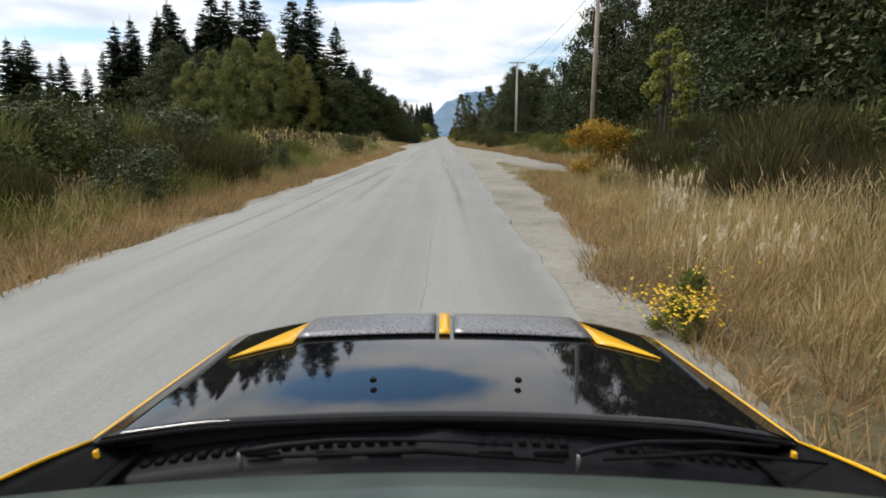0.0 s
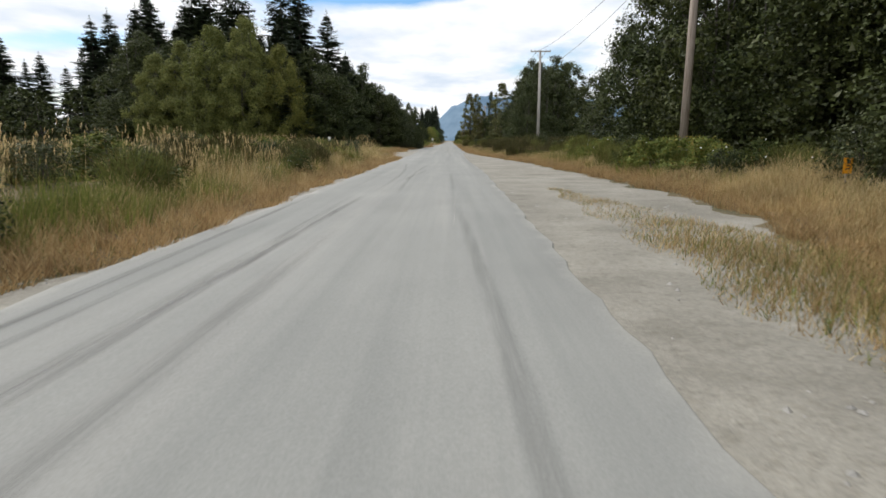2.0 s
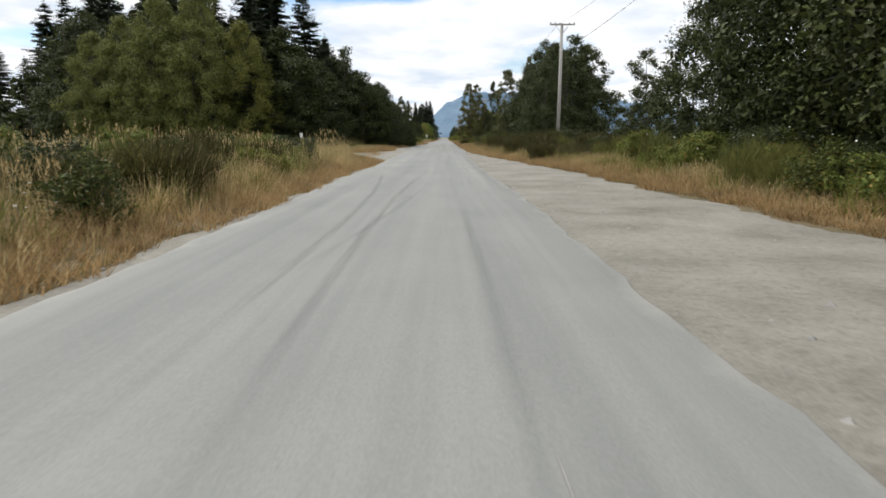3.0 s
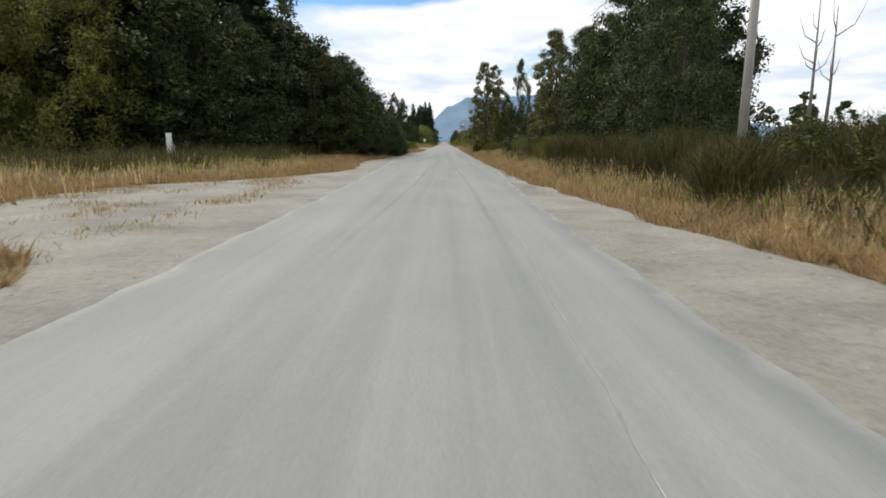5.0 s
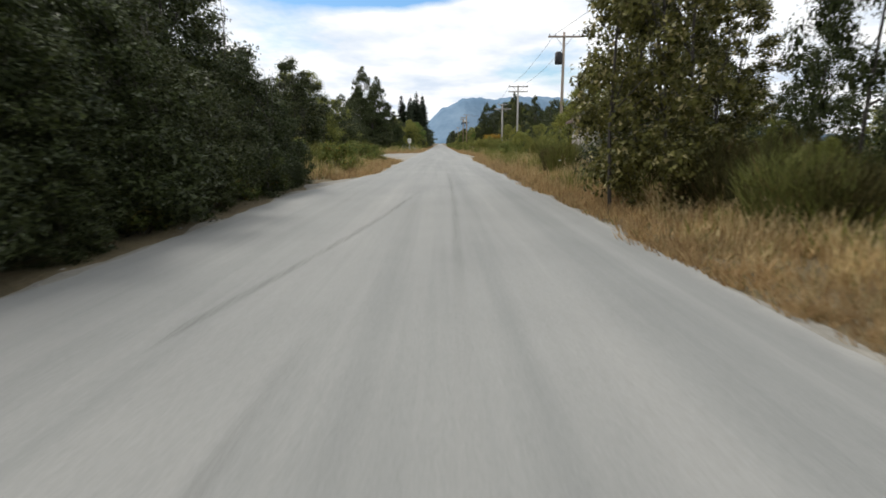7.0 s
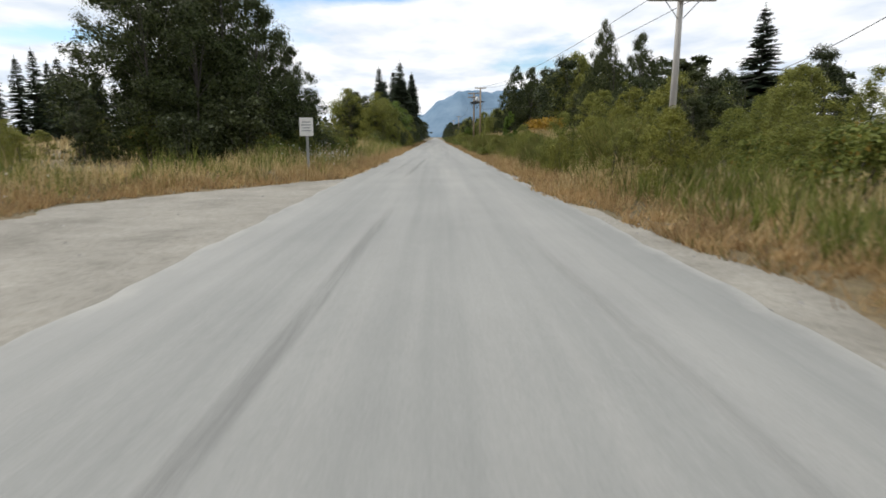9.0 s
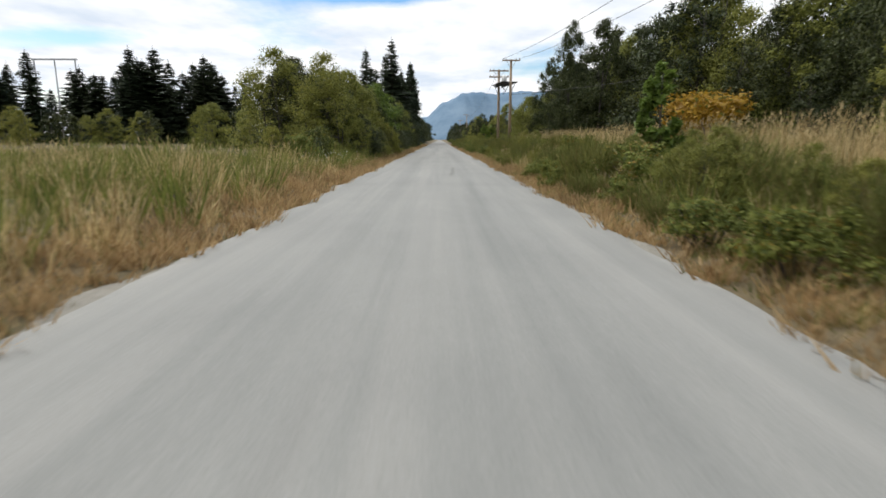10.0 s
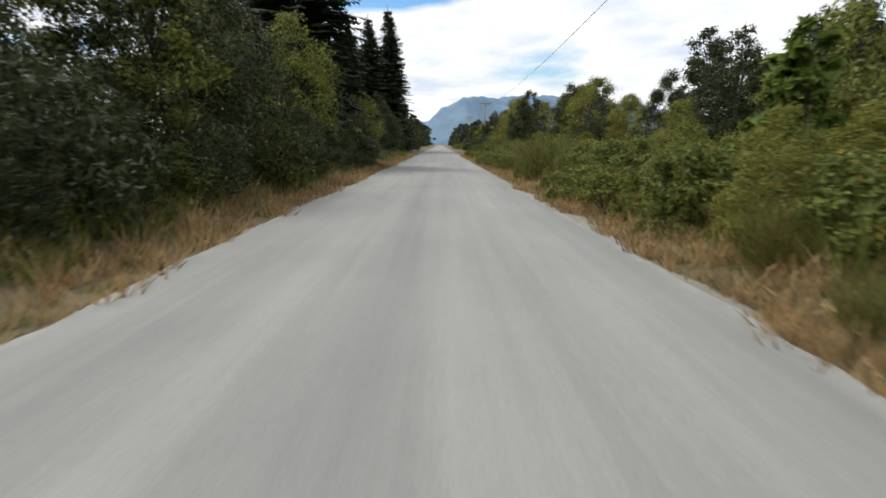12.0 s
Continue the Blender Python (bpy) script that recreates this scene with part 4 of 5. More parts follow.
belt(["old_broom", "broom", "old_broom", "shrub"], 54.5, 136, (6.0, 4.5), (10.5, 9.0), 96, 1.1, 1.9, (0.9, 1.3), "bushes of the right verge")
belt(["broom", "sallow", "bramble", "sallow"], 136, 186, 5.4, 10, 44, 1.2, 2.2, (0.9, 1.3), "bushes of the right verge")
belt(["sallow", "broom", "sallow", "broom"], 189, 216, 4.3, 6.0, 22, 0.9, 1.5, (0.9, 1.2), "bushes of the right verge")
belt(["broom", "sallow", "broom", "sallow"], 182, 206, 4.6, 9.5, 24, 1.4, 2.3, (0.9, 1.3), "bushes of the right verge")
belt(["broom", "sallow", "broom", "shrub", "broom", "bramble"], 206, 262, 4.0, 7.4, 62, 1.0, 1.8, (0.9, 1.3), "bushes of the right verge")
belt(["bramble", "sallow", "bramble"], 277, 296, 4.2, 5.8, 16, 1.0, 1.6, (0.9, 1.2), "bushes of the right verge")
belt(["bramble", "sallow", "broom", "bramble"], 262, 345, 4.0, 9.0, 80, 1.1, 2.2, (0.9, 1.3), "bushes of the right verge")
belt(["bramble", "broom", "bramble", "sallow"], 208, 345, 3.35, 4.3, 96, 0.5, 0.95, (0.9, 1.3), "low growth along the asphalt edge")
plant("sapling", 6.6, 221.0, 3.3, 1.0)
plant("sapling", 6.3, 284.0, 3.2, 1.1)
plant("sapling", 6.9, 285.4, 2.7, 1.3)
plant("sapling", 7.6, 286.6, 3.3, 1.3)
plant("autumn", 10.4, 227.0, 3.0, 1.1)
plant("autumn", 12.0, 228.5, 3.2, 1.2)
belt(["shrub", "old_broom"], 3, 19.2, -4.4, -6.0, 14, 1.1, 1.8, (0.9, 1.2), "bushes of the left field")
belt(["shrub", "shrub", "shrub", "broom"], 4.2, 21.6, -5.4, -9.5, 36, 1.6, 2.3, (0.9, 1.3), "bushes of the left field")
belt(["old_broom", "broom", "old_broom", "shrub"], 24, 50, -4.6, -8.5, 26, 1.0, 1.6, (1.0, 1.5), "bushes of the left field")
belt(["broom", "shrub", "old_broom", "bramble"], 21.6, 58.9, -4.8, -14, 66, 0.8, 1.5, (0.9, 1.3), "bushes of the left field")
belt(["broom", "bramble", "broom"], 132, 154, -4.8, -7.5, 14, 1.2, 2.0, (0.9, 1.2), "bushes of the left verge")
belt(["shrub", "sallow"], 187, 201, -14.5, -25, 14, 1.0, 1.8, (1.0, 1.3), "bushes of the left verge")
belt(["bramble", "shrub"], 195, 206, -5.2, -8, 9, 0.9, 1.6, (0.9, 1.3), "bushes of the left verge")
belt(["shrub", "bramble"], 345, 470, 5.0, 8.0, 32, 1.5, 2.6, (1.0, 1.6), "bushes along the road ahead")

belt(["sallow", "shrub", "old_broom"], 109, 125, 4.9, 7.2, 14, 1.1, 1.9, (0.9, 1.2), "bushes of the right verge")
belt(["old_broom", "shrub", "sallow"], 97, 113, 6.8, 10.5, 16, 1.3, 2.1, (1.0, 1.3), "bushes of the right verge")
belt(["willow", "shrub"], 100, 118, 10, 15, 8, 2.2, 3.6, (1.0, 1.3), "low trees behind the right verge")
# deeper woods behind the first rows
belt(["far_fir"], 114, 182, (-30, -50), (-52, -92), 54, 18, 24, (1.0, 1.4), "firs of the forest edge")
belt(["far_alder"], -10, 50.9, 24, 60, 34, 8, 11, (1.1, 1.5), "trees behind the right verge")
belt(["far_alder"], 246, 330, 30, 62, 30, 9, 12, (1.1, 1.5), "trees behind the right verge")

# ================= grass and flowers =================


def grass(name, x, y, h, w, mat, label, head=0.0, bend=0.28, way=None):
    """Blades at x, y with heights h; each blade tapers to its tip, some with a seed head."""
    n = len(x)
    z = land(x, y) - 0.02
    a = rng.uniform(0, 2 * math.pi, n)
    side = np.stack([np.cos(a), np.sin(a), np.zeros(n)], 1) * (w * rng.uniform(0.5, 1.5, n))[:, None]
    b = rng.uniform(0, 2 * math.pi, n) if way is None else way + rng.normal(size=n) * 0.7
    lean = np.stack([np.cos(b), np.sin(b), np.zeros(n)], 1) * (h * bend * rng.uniform(0.1, 1.6, n))[:, None]
    lean[:, 0] += h * 0.08
    base = np.stack([x, y, z], 1)
    up = np.zeros((n, 3))
    up[:, 2] = h
    q = [np.stack([base - side, base + side, base + up + lean], 1)]
    if head > 0:
        pick = rng.random(n) < head
        t, s = (base + up + lean)[pick], side[pick]
        s = s / np.linalg.norm(s, axis=1, keepdims=True) * w * 0.9
        d = (up * 0.9 + lean * 1.6)[pick]
        d = d / np.linalg.norm(d, axis=1, keepdims=True) * (0.05 + 0.08 * rng.random(len(t)))[:, None]
        q.append(np.stack([t - d * 0.7 + s, t - d * 0.7 - s, t + d], 1))
    ob = part(name, loose_mesh(name, np.concatenate(q)), mat)
    tagged(ob, label, "grass", kind="stuff")


def plumes(x, y, h, mat, label="pale feathery grass plumes on tall stalks"):
    """Tall stalks with soft pale plumes: a thin stem and a bundle of short hairs round its top."""
    n = len(x)
    base = np.stack([x, y, land(x, y) - 0.02], 1)
    lean = np.stack([rng.normal(size=n) * 0.10 + 0.05, rng.normal(size=n) * 0.10, np.ones(n)], 1)
    top = base + lean * h[:, None]
    side = np.stack([np.full(n, 0.003), rng.normal(size=n) * 0.002, np.zeros(n)], 1)
    q = [np.stack([base - side, base + side, top], 1)]
    for k in range(9):
        at = top - lean * (0.015 * k)
        way = lean * 0.055 + rng.normal(size=(n, 3)) * 0.014
        wide = rng.normal(size=(n, 3)) * 0.008
        q.append(np.stack([at - wide, at + wide, at + way], 1))
    ob = part("plume_grass", loose_mesh("plume_grass", np.concatenate(q)), mat)
    tagged(ob, label, "grass", kind="stuff")


def verge_points(n, y0, y1, side, o0, o1, power=1.0, tuft=0.16):
    """Random places beside the gravel, o0 to o1 metres out, gathered in tufts, with the way out of the tuft."""
    m = max(1, n // 22)
    ty = rng.uniform(y0, y1, m)
    to = o0 + (o1 - o0) * rng.random(m) ** power
    big = rng.uniform(0.6, 1.25, m)
    i = rng.integers(0, m, n)
    a = rng.uniform(0, 2 * math.pi, n)
    r = tuft * np.sqrt(rng.random(n)) * big[i]
    y = ty[i] + r * np.sin(a)
    o = np.maximum(to[i] + r * np.cos(a) * side, o0 - 0.15)
    x = right_edge(y) + o if side > 0 else left_edge(y) - o
    return x, y, o, big[i], a


def patches(x, y):
    """0 to 1: where tall growth gathers."""
    return 0.5 + 0.25 * np.sin(y * 0.55 + 1.7 * np.sin(x * 0.6)) + 0.25 * np.sin(y * 1.3 + x * 1.1 + 2)


def verge(side, y0, y1, n_short, n_tall, n_green, tall, depth, green_h=0.6, fine=0.008):
    x, y, o, big, a = verge_points(n_short, y0, y1, side, -0.12, 1.7, 1.7)
    grass("short_dry_grass", x, y, (rng.uniform(0.06, 0.26, len(x)) + 0.14 * np.clip(o, 0, 1.7)) * big, fine * 1.1, M_RUST, "short rusty dry grass along the gravel edge", 0.15, 0.7, a)
    if n_tall == 0:
        return
    x, y, o, big, a = verge_points(n_tall, y0, y1, side, 0.45, depth, 1.0)
    k = patches(x, y)
    grass("tall_dry_grass", x, y, tall * (0.35 + 0.65 * smooth01(0.3, 1.8, o)) * (0.55 + 0.55 * k) * big * rng.uniform(0.6, 1.15, len(x)), fine, M_STRAW, "tall golden dry grass with seed heads", 0.4, 0.36, a)
    if n_green:
        x, y, o, big, a = verge_points(n_green, y0, y1, side, 0.9, depth, 0.8, 0.25)
        k = 1 - patches(x, y)
        grass("green_grass", x, y, green_h * (0.5 + 0.8 * k) * big * rng.uniform(0.6, 1.4, len(x)), fine * 1.4, M_GREEN, "green grass and weeds among dry stalks", 0.1, 0.5, a)


verge(1, -1.3, 27.1, 30000, 64000, 4000, 0.74, 2.7, 0.35, 0.0052)
px, py, po, pbig, pa = verge_points(330, 1, 15, 1, 0.6, 2.6, 1.0, 0.28)
plumes(px, py, 0.80 * pbig * rng.uniform(0.55, 1.1, 330), M_PLUME)
px, py, po, pbig, pa = verge_points(20000, 0, 20, 1, 2.2, 4.6, 0.9, 0.3)
grass("brown_weeds", px, py, 0.95 * pbig * rng.uniform(0.5, 1.2, 20000), 0.007, M_WEED, "brown and green dying weeds behind the dry grass", 0.0, 0.4, pa)
verge(1, 27.1, 61.6, 28000, 18000, 6000, 0.5, 3.0, 0.5, 0.009)
verge(1, 60, 136, 46000, 36000, 8000, 0.6, 3.0, 0.5, 0.010)
px, py, po, pbig, pa = verge_points(16000, 55, 94, 1, 1.3, 5.0, 0.8, 0.35)
grass("brown_weeds", px, py, 0.85 * pbig * rng.uniform(0.5, 1.3, 16000), 0.010, M_WEED, "brown and green dying weeds behind the dry grass", 0.0, 0.5, pa)
verge(1, 136, 205, 32000, 16000, 18000, 0.7, 3.6, 0.6, 0.011)
verge(1, 205, 345, 64000, 24000, 44000, 0.85, 5.0, 0.75, 0.012)
for side, y0, lot in ((1, 205, 20000), (-1, 229, 14000)):
    gx, gy, go, gbig, ga = verge_points(lot, y0, 345, side, 0.05, 1.6, 1.2, 0.22)
    grass("green_grass", gx, gy, (0.08 + 0.16 * np.clip(go, 0, 1.6)) * gbig * rng.uniform(0.6, 1.5, lot), 0.012, M_GREEN, "short green grass among the dry verge", 0.0, 0.6, ga)
# a wedge of grass on the gravel, wide where it joins the verge
isle_n = 30000
isle_y = 14.9 + 13.9 * rng.random(isle_n) ** 1.35
isle_near, isle_far = 3.45 + 0.035 * (isle_y - 18) + 0.12 * np.sin(isle_y * 2.1), 6.3 - 0.21 * (isle_y - 18)
isle_s = rng.random(isle_n)
isle_x = isle_near + (isle_far - isle_near) * isle_s
isle_h = (0.05 + 0.24 * np.sin(np.pi * isle_s) * smooth01(24, 17, isle_y)) * rng.uniform(0.4, 1.3, isle_n) * (0.6 + 0.6 * patches(isle_x * 2, isle_y * 1.6))
for lot, blades, look_of in ((0, M_RUST, "short rusty dry grass in a wedge on the gravel"), (1, M_STRAW, "pale dry grass in a wedge on the gravel"), (2, M_GREEN, "green grass in a wedge on the gravel")):
    pick = np.arange(isle_n) % 7 % 3 == lot
    grass("short_dry_grass" if lot < 2 else "green_grass", isle_x[pick], isle_y[pick], isle_h[pick], 0.006, blades, look_of, 0.15, 0.5)
grass_x, grass_y = rng.uniform(7.5, 13.5, 16000), rng.uniform(206, 262, 16000)
grass("tall_dry_grass", grass_x, grass_y, rng.uniform(1.1, 1.8, 16000), 0.014, M_STRAW, "tall golden dry grass with seed heads", 0.6)
verge(-1, -1.3, 27.1, 26000, 13000, 16000, 0.6, 2.6, 0.5, 0.0065)
verge(-1, 27.1, 59.8, 20000, 36000, 22000, 0.9, 9.0, 0.55, 0.008)
verge(-1, 57, 107, 36000, 20000, 3000, 0.36, 5.0, 0.4, 0.010)
lx, ly, lo, lbig, la = verge_points(26000, 70, 106, -1, 4.2, 9.5, 1.0, 0.35)
grass("green_weeds", lx[:9000], ly[:9000], 0.75 * lbig[:9000] * rng.uniform(0.5, 1.2, 9000), 0.012, M_GREEN, "green weeds before the dark forest edge", 0.1, 0.5, la[:9000])
grass("dark_weeds", lx[9000:], ly[9000:], 0.95 * lbig[9000:] * rng.uniform(0.5, 1.2, 17000), 0.012, M_WEED, "dark dying weeds before the dark forest edge", 0.1, 0.5, la[9000:])
bx, by = -rng.uniform(4.6, 9.5, 500), rng.uniform(60, 76, 500)
bi = rng.integers(0, 500, 7000)
bx, by = bx[bi % 46] + rng.normal(size=7000) * 0.28, by[bi % 46] + rng.normal(size=7000) * 0.4
grass("short_dry_grass", bx, by, rng.uniform(0.03, 0.16, 7000), 0.009, M_RUST, "short rusty dry grass in patches on the gravel", 0.1, 0.8)
verge(-1, 128, 200, 34000, 24000, 18000, 0.7, 5.0, 0.6, 0.011)
verge(-1, 200, 229, 16000, 20000, 34000, 0.9, 16.0, 0.75, 0.013)
verge(-1, 229, 345, 36000, 13000, 38000, 0.5, 3.2, 0.5, 0.012)
px, py, po, pbig, pa = verge_points(2600, 20, 58, -1, 1.6, 11.0, 0.9, 0.5)
plumes(px, py, 1.25 * pbig * rng.uniform(0.7, 1.15, 2600), M_STRAW, "tall golden grass with feathery seed heads in the field")
# the field and the meadow farther out
fx, fy = -rng.uniform(9, 60, 16000), rng.uniform(10, 92, 16000)
grass("field_grass", fx, fy, np.where(fy > 58, 0.5, 1.0) * rng.uniform(0.6, 1.2, 16000), 0.04, M_STRAW, "golden grass of the open field", 0.3)
fx, fy = -rng.uniform(14, 70, 9000), rng.uniform(180, 240, 9000)
grass("meadow_grass", fx, fy, rng.uniform(0.5, 1.0, 9000), 0.04, M_STRAW, "golden grass of the meadow", 0.3)

# ================= poles, wires, signs, shed =================


def make_pole(x, y, h, r, mat, arms, label, z_arm=0.25, turn=0.0):
    """A wooden pole with cross arms, each with its insulators and brace; arms are (drop from the top, half length)."""
    root = new("utility_pole")
    z0 = float(land(x, y))
    root.matrix_basis = Matrix.Translation((x, y, z0)) @ Matrix.Rotation(turn, 4, "Z")
    bm = bmesh.new()
    tube(bm, [(0, 0, -0.25), (0.01, 0, h * 0.5), (0, 0, h)], [r, r * 0.88, r * 0.72], 14)
    part("pole", bm, mat, root)
    for drop, half in arms:
        bm = bmesh.new()
        box(bm, -half, half, -r - 0.10, -r * 0.7, h - drop - 0.06, h - drop + 0.06, 0.012)
        arm = part("cross_arm", bm, mat, root)
        for sx in (-1, 1):
            bm = bmesh.new()
            tube(bm, [(sx * half * 0.5, -r - 0.05, h - drop - 0.06), (sx * r * 0.7, -r * 0.6, h - drop - 0.65)], [0.018, 0.018], 6)
            part("brace", bm, M_STEEL, root)
        for px in (-0.92, -0.55, 0.55, 0.92):
            bm = bmesh.new()
            tube(bm, [(px * half, -r - 0.04, h - drop + 0.06), (px * half, -r - 0.04, h - drop + 0.10), (px * half, -r - 0.04, h - drop + 0.13), (px * half, -r - 0.04, h - drop + 0.20)], [0.02, 0.045, 0.05, 0.025], 8)
            part("insulator", bm, M_PORCELAIN, arm)
    tagged(root, label, "utility pole", "utility poles along the road")
    return root


p1 = make_pole(10.55, 36.3, 10.7, 0.17, M_POLE, [], "weathered wooden utility pole in tall grass")
bm = bmesh.new()
tube(bm, [(-0.14, 0, 9.3), (-0.34, -0.05, 9.4)], [0.02, 0.02], 6)
tube(bm, [(-0.34, -0.05, 9.3), (-0.34, -0.05, 9.55)], [0.05, 0.04], 8)
part("insulator_bracket", bm, M_DARKSTEEL, p1)
make_pole(10.4, 74.8, 10.4, 0.16, M_POLE_GREY, [(0.12, 1.05)], "weathered grey utility pole with one cross arm")
p3 = make_pole(9.2, 150.5, 9.2, 0.13, M_POLE, [(0.35, 1.2)], "utility pole with a cross arm and a transformer")
bm = bmesh.new()
tube(bm, [(-0.36, 0, 6.9), (-0.36, 0, 6.95), (-0.36, 0, 7.7), (-0.36, 0, 7.8)], [0.24, 0.27, 0.27, 0.18], 14)
part("transformer", bm, M_DARKSTEEL, p3, "dark steel transformer can")
make_pole(9.6, 178.5, 8.2, 0.13, M_POLE_GREY, [(0.2, 1.2), (0.8, 1.2)], "grey utility pole standing among shrubs")
make_pole(9.2, 192.5, 6.8, 0.14, M_POLE_GREY, [(0.15, 0.7), (0.75, 1.25)], "grey utility pole with two cross arms")
make_pole(7.0, 260.4, 8.6, 0.155, M_POLE_TAN, [(0.1, 0.85)], "tan wooden pole of a twin pole transformer stand")
make_pole(6.3, 264.7, 8.3, 0.155, M_POLE_TAN, [(0.15, 1.0), (0.75, 1.0)], "tan wooden pole of a twin pole transformer stand")
make_pole(8.4, 380.0, 8.5, 0.15, M_POLE, [(0.15, 1.0)], "distant utility pole among low trees")
make_pole(8.2, 430.0, 8.5, 0.15, M_POLE, [(0.15, 1.0)], "distant utility pole among low trees")


def make_platform():
    root = new("transformer_platform")
    root.matrix_basis = Matrix.Translation((6.65, 262.5, 6.55 + float(land(6.65, 262.5)))) @ Matrix.Rotation(radians(8), 4, "Z")
    bm = bmesh.new()
    for sx in (-0.32, 0.32):
        box(bm, sx - 0.05, sx + 0.05, -2.5, 2.5, -0.16, 0.0, 0.008)
    part("beam", bm, M_DARKSTEEL, root)
    for i in range(9):
        bm = bmesh.new()
        y = -1.9 + i * 0.475
        box(bm, -0.85, 0.85, y - 0.21, y + 0.21, 0.0, 0.05, 0.006)
        part("board", bm, M_DARKSTEEL, root)
    for sx in (-0.8, 0.8):
        for sy in (-1.2, 1.2):
            bm = bmesh.new()
            tube(bm, [(sx, sy, 0.02), (sx * 0.3, sy * 1.35, -0.9)], [0.025, 0.025], 6)
            part("strut", bm, M_DARKSTEEL, root)
    bm = bmesh.new()
    tube(bm, [(0, 0.2, 0.05), (0, 0.2, 0.10), (0, 0.2, 0.75), (0, 0.2, 0.85)], [0.22, 0.26, 0.26, 0.15], 12)
    part("transformer", bm, M_WPAINT, root, "pale transformer can")
    tagged(root, "dark raised platform fixed between two tan poles", "platform")


make_platform()


def make_wire(a, b, sag, r=0.013):
    bm = bmesh.new()
    n = 14
    pts = []
    for i in range(n + 1):
        s = i / n
        p = Vector(a).lerp(Vector(b), s)
        p.z -= sag * 4 * s * (1 - s)
        pts.append(p)
    tube(bm, pts, [r] * (n + 1), 5)
    ob = part("overhead_wire", bm, M_CABLE)
    tagged(ob, "thin black overhead wire slung between poles", "wire", "overhead wires")


make_wire((10.2, 36.3, 10.0), (10.0, 74.8, 10.5), 0.7)
make_wire((10.4, 36.3, 9.3), (10.4, 74.8, 8.4), 0.6)
make_wire((9.6, -12, 9.9), (10.2, 36.3, 10.0), 0.7)
make_wire((9.9, -12, 9.2), (10.4, 36.3, 9.3), 0.7)
make_wire((10.0, 74.8, 10.5), (8.5, 150.5, 9.3), 1.2)
make_wire((11.0, 74.8, 10.5), (10.0, 150.5, 9.3), 1.2)
make_wire((8.5, 150.5, 9.3), (8.8, 178.5, 8.5), 0.4)
make_wire((10.0, 150.5, 9.3), (10.4, 178.5, 8.5), 0.4)
make_wire((9.6, 178.5, 4.9), (30.0, 230.0, 7.0), 0.9, 0.016)
make_wire((8.6, 178.5, 8.5), (8.4, 192.5, 7.1), 0.2)
make_wire((8.4, 192.5, 6.6), (6.2, 260.4, 8.9), 0.9)
make_wire((10.1, 192.5, 6.6), (7.8, 260.4, 8.9), 0.9)
make_wire((22.0, 225.0, 6.2), (7.0, 260.4, 5.6), 0.5, 0.016)
make_wire((6.3, 264.7, 8.3), (8.4, 380.0, 8.4), 1.6)


def make_sign(x, y, h, w, tall, turn, label):
    root = new("road_sign")
    z0 = float(land(x, y))
    root.matrix_basis = Matrix.Translation((x, y, z0)) @ Matrix.Rotation(turn, 4, "Z")
    bm = bmesh.new()
    box(bm, -0.04, 0.04, 0.012, 0.09, -0.2, h, 0.006)
    part("post", bm, M_STEEL, root)
    bm = bmesh.new()
    box(bm, -w / 2, w / 2, -0.004, 0.006, h - tall, h + 0.02, 0.002)
    panel = part("panel", bm, M_WPAINT, root, "white sign panel")
    bars = [(0.78, 0.62), (0.62, 0.70), (0.46, 0.55), (0.30, 0.66)]
    for u, k in bars:
        bm = bmesh.new()
        box(bm, -w / 2 * k, w / 2 * k, -0.008, -0.0045, h - tall * (1 - u) - 0.018, h - tall * (1 - u) + 0.018)
        part("text_bar", bm, M_PORCELAIN, panel)
    tagged(root, label, "road sign")


make_sign(-4.5, 190.8, 1.95, 0.5, 0.62, radians(-6), "white road sign on a steel post in the verge")


def make_orange_marker():
    root = new("marker_sign")
    root.matrix_basis = Matrix.Translation((9.2, 24.4, float(land(9.2, 24.4)) + 0.2)) @ Matrix.Rotation(radians(-10), 4, "Z")
    bm = bmesh.new()
    tube(bm, [(0, 0.02, -0.45), (0, 0.02, 0.62)], [0.018, 0.018], 8)
    part("stake", bm, M_POLE, root)
    bm = bmesh.new()
    box(bm, -0.085, 0.085, -0.008, 0.0, 0.30, 0.62, 0.003)
    panel = part("panel", bm, plain("orange_plastic", (0.85, 0.36, 0.01), 0.5, 0, 0.1, 8), root, "bright orange panel")
    for z in (0.40, 0.46, 0.52):
        bm = bmesh.new()
        box(bm, -0.03, 0.045, -0.012, -0.0085, z - 0.012, z + 0.012)
        part("text_bar", bm, M_DARKSTEEL, panel)
    tagged(root, "small orange marker sign on a stake among brambles", "marker sign")


make_orange_marker()


def make_marker():
    root = new("marker_post")
    root.matrix_basis = Matrix.Translation((-14.3, 85.3, float(land(-14.3, 85.3)) + 0.2))
    bm = bmesh.new()
    box(bm, -0.15, 0.15, -0.05, 0.05, -0.35, 1.38, 0.02)
    part("post", bm, M_WPAINT, root)
    bm = bmesh.new()
    box(bm, 0.14, 0.24, 0.05, 0.12, -0.1, 0.8, 0.01)
    part("stake", bm, M_POLE, root)
    tagged(root, "white painted marker post in the grass", "post")


make_marker()


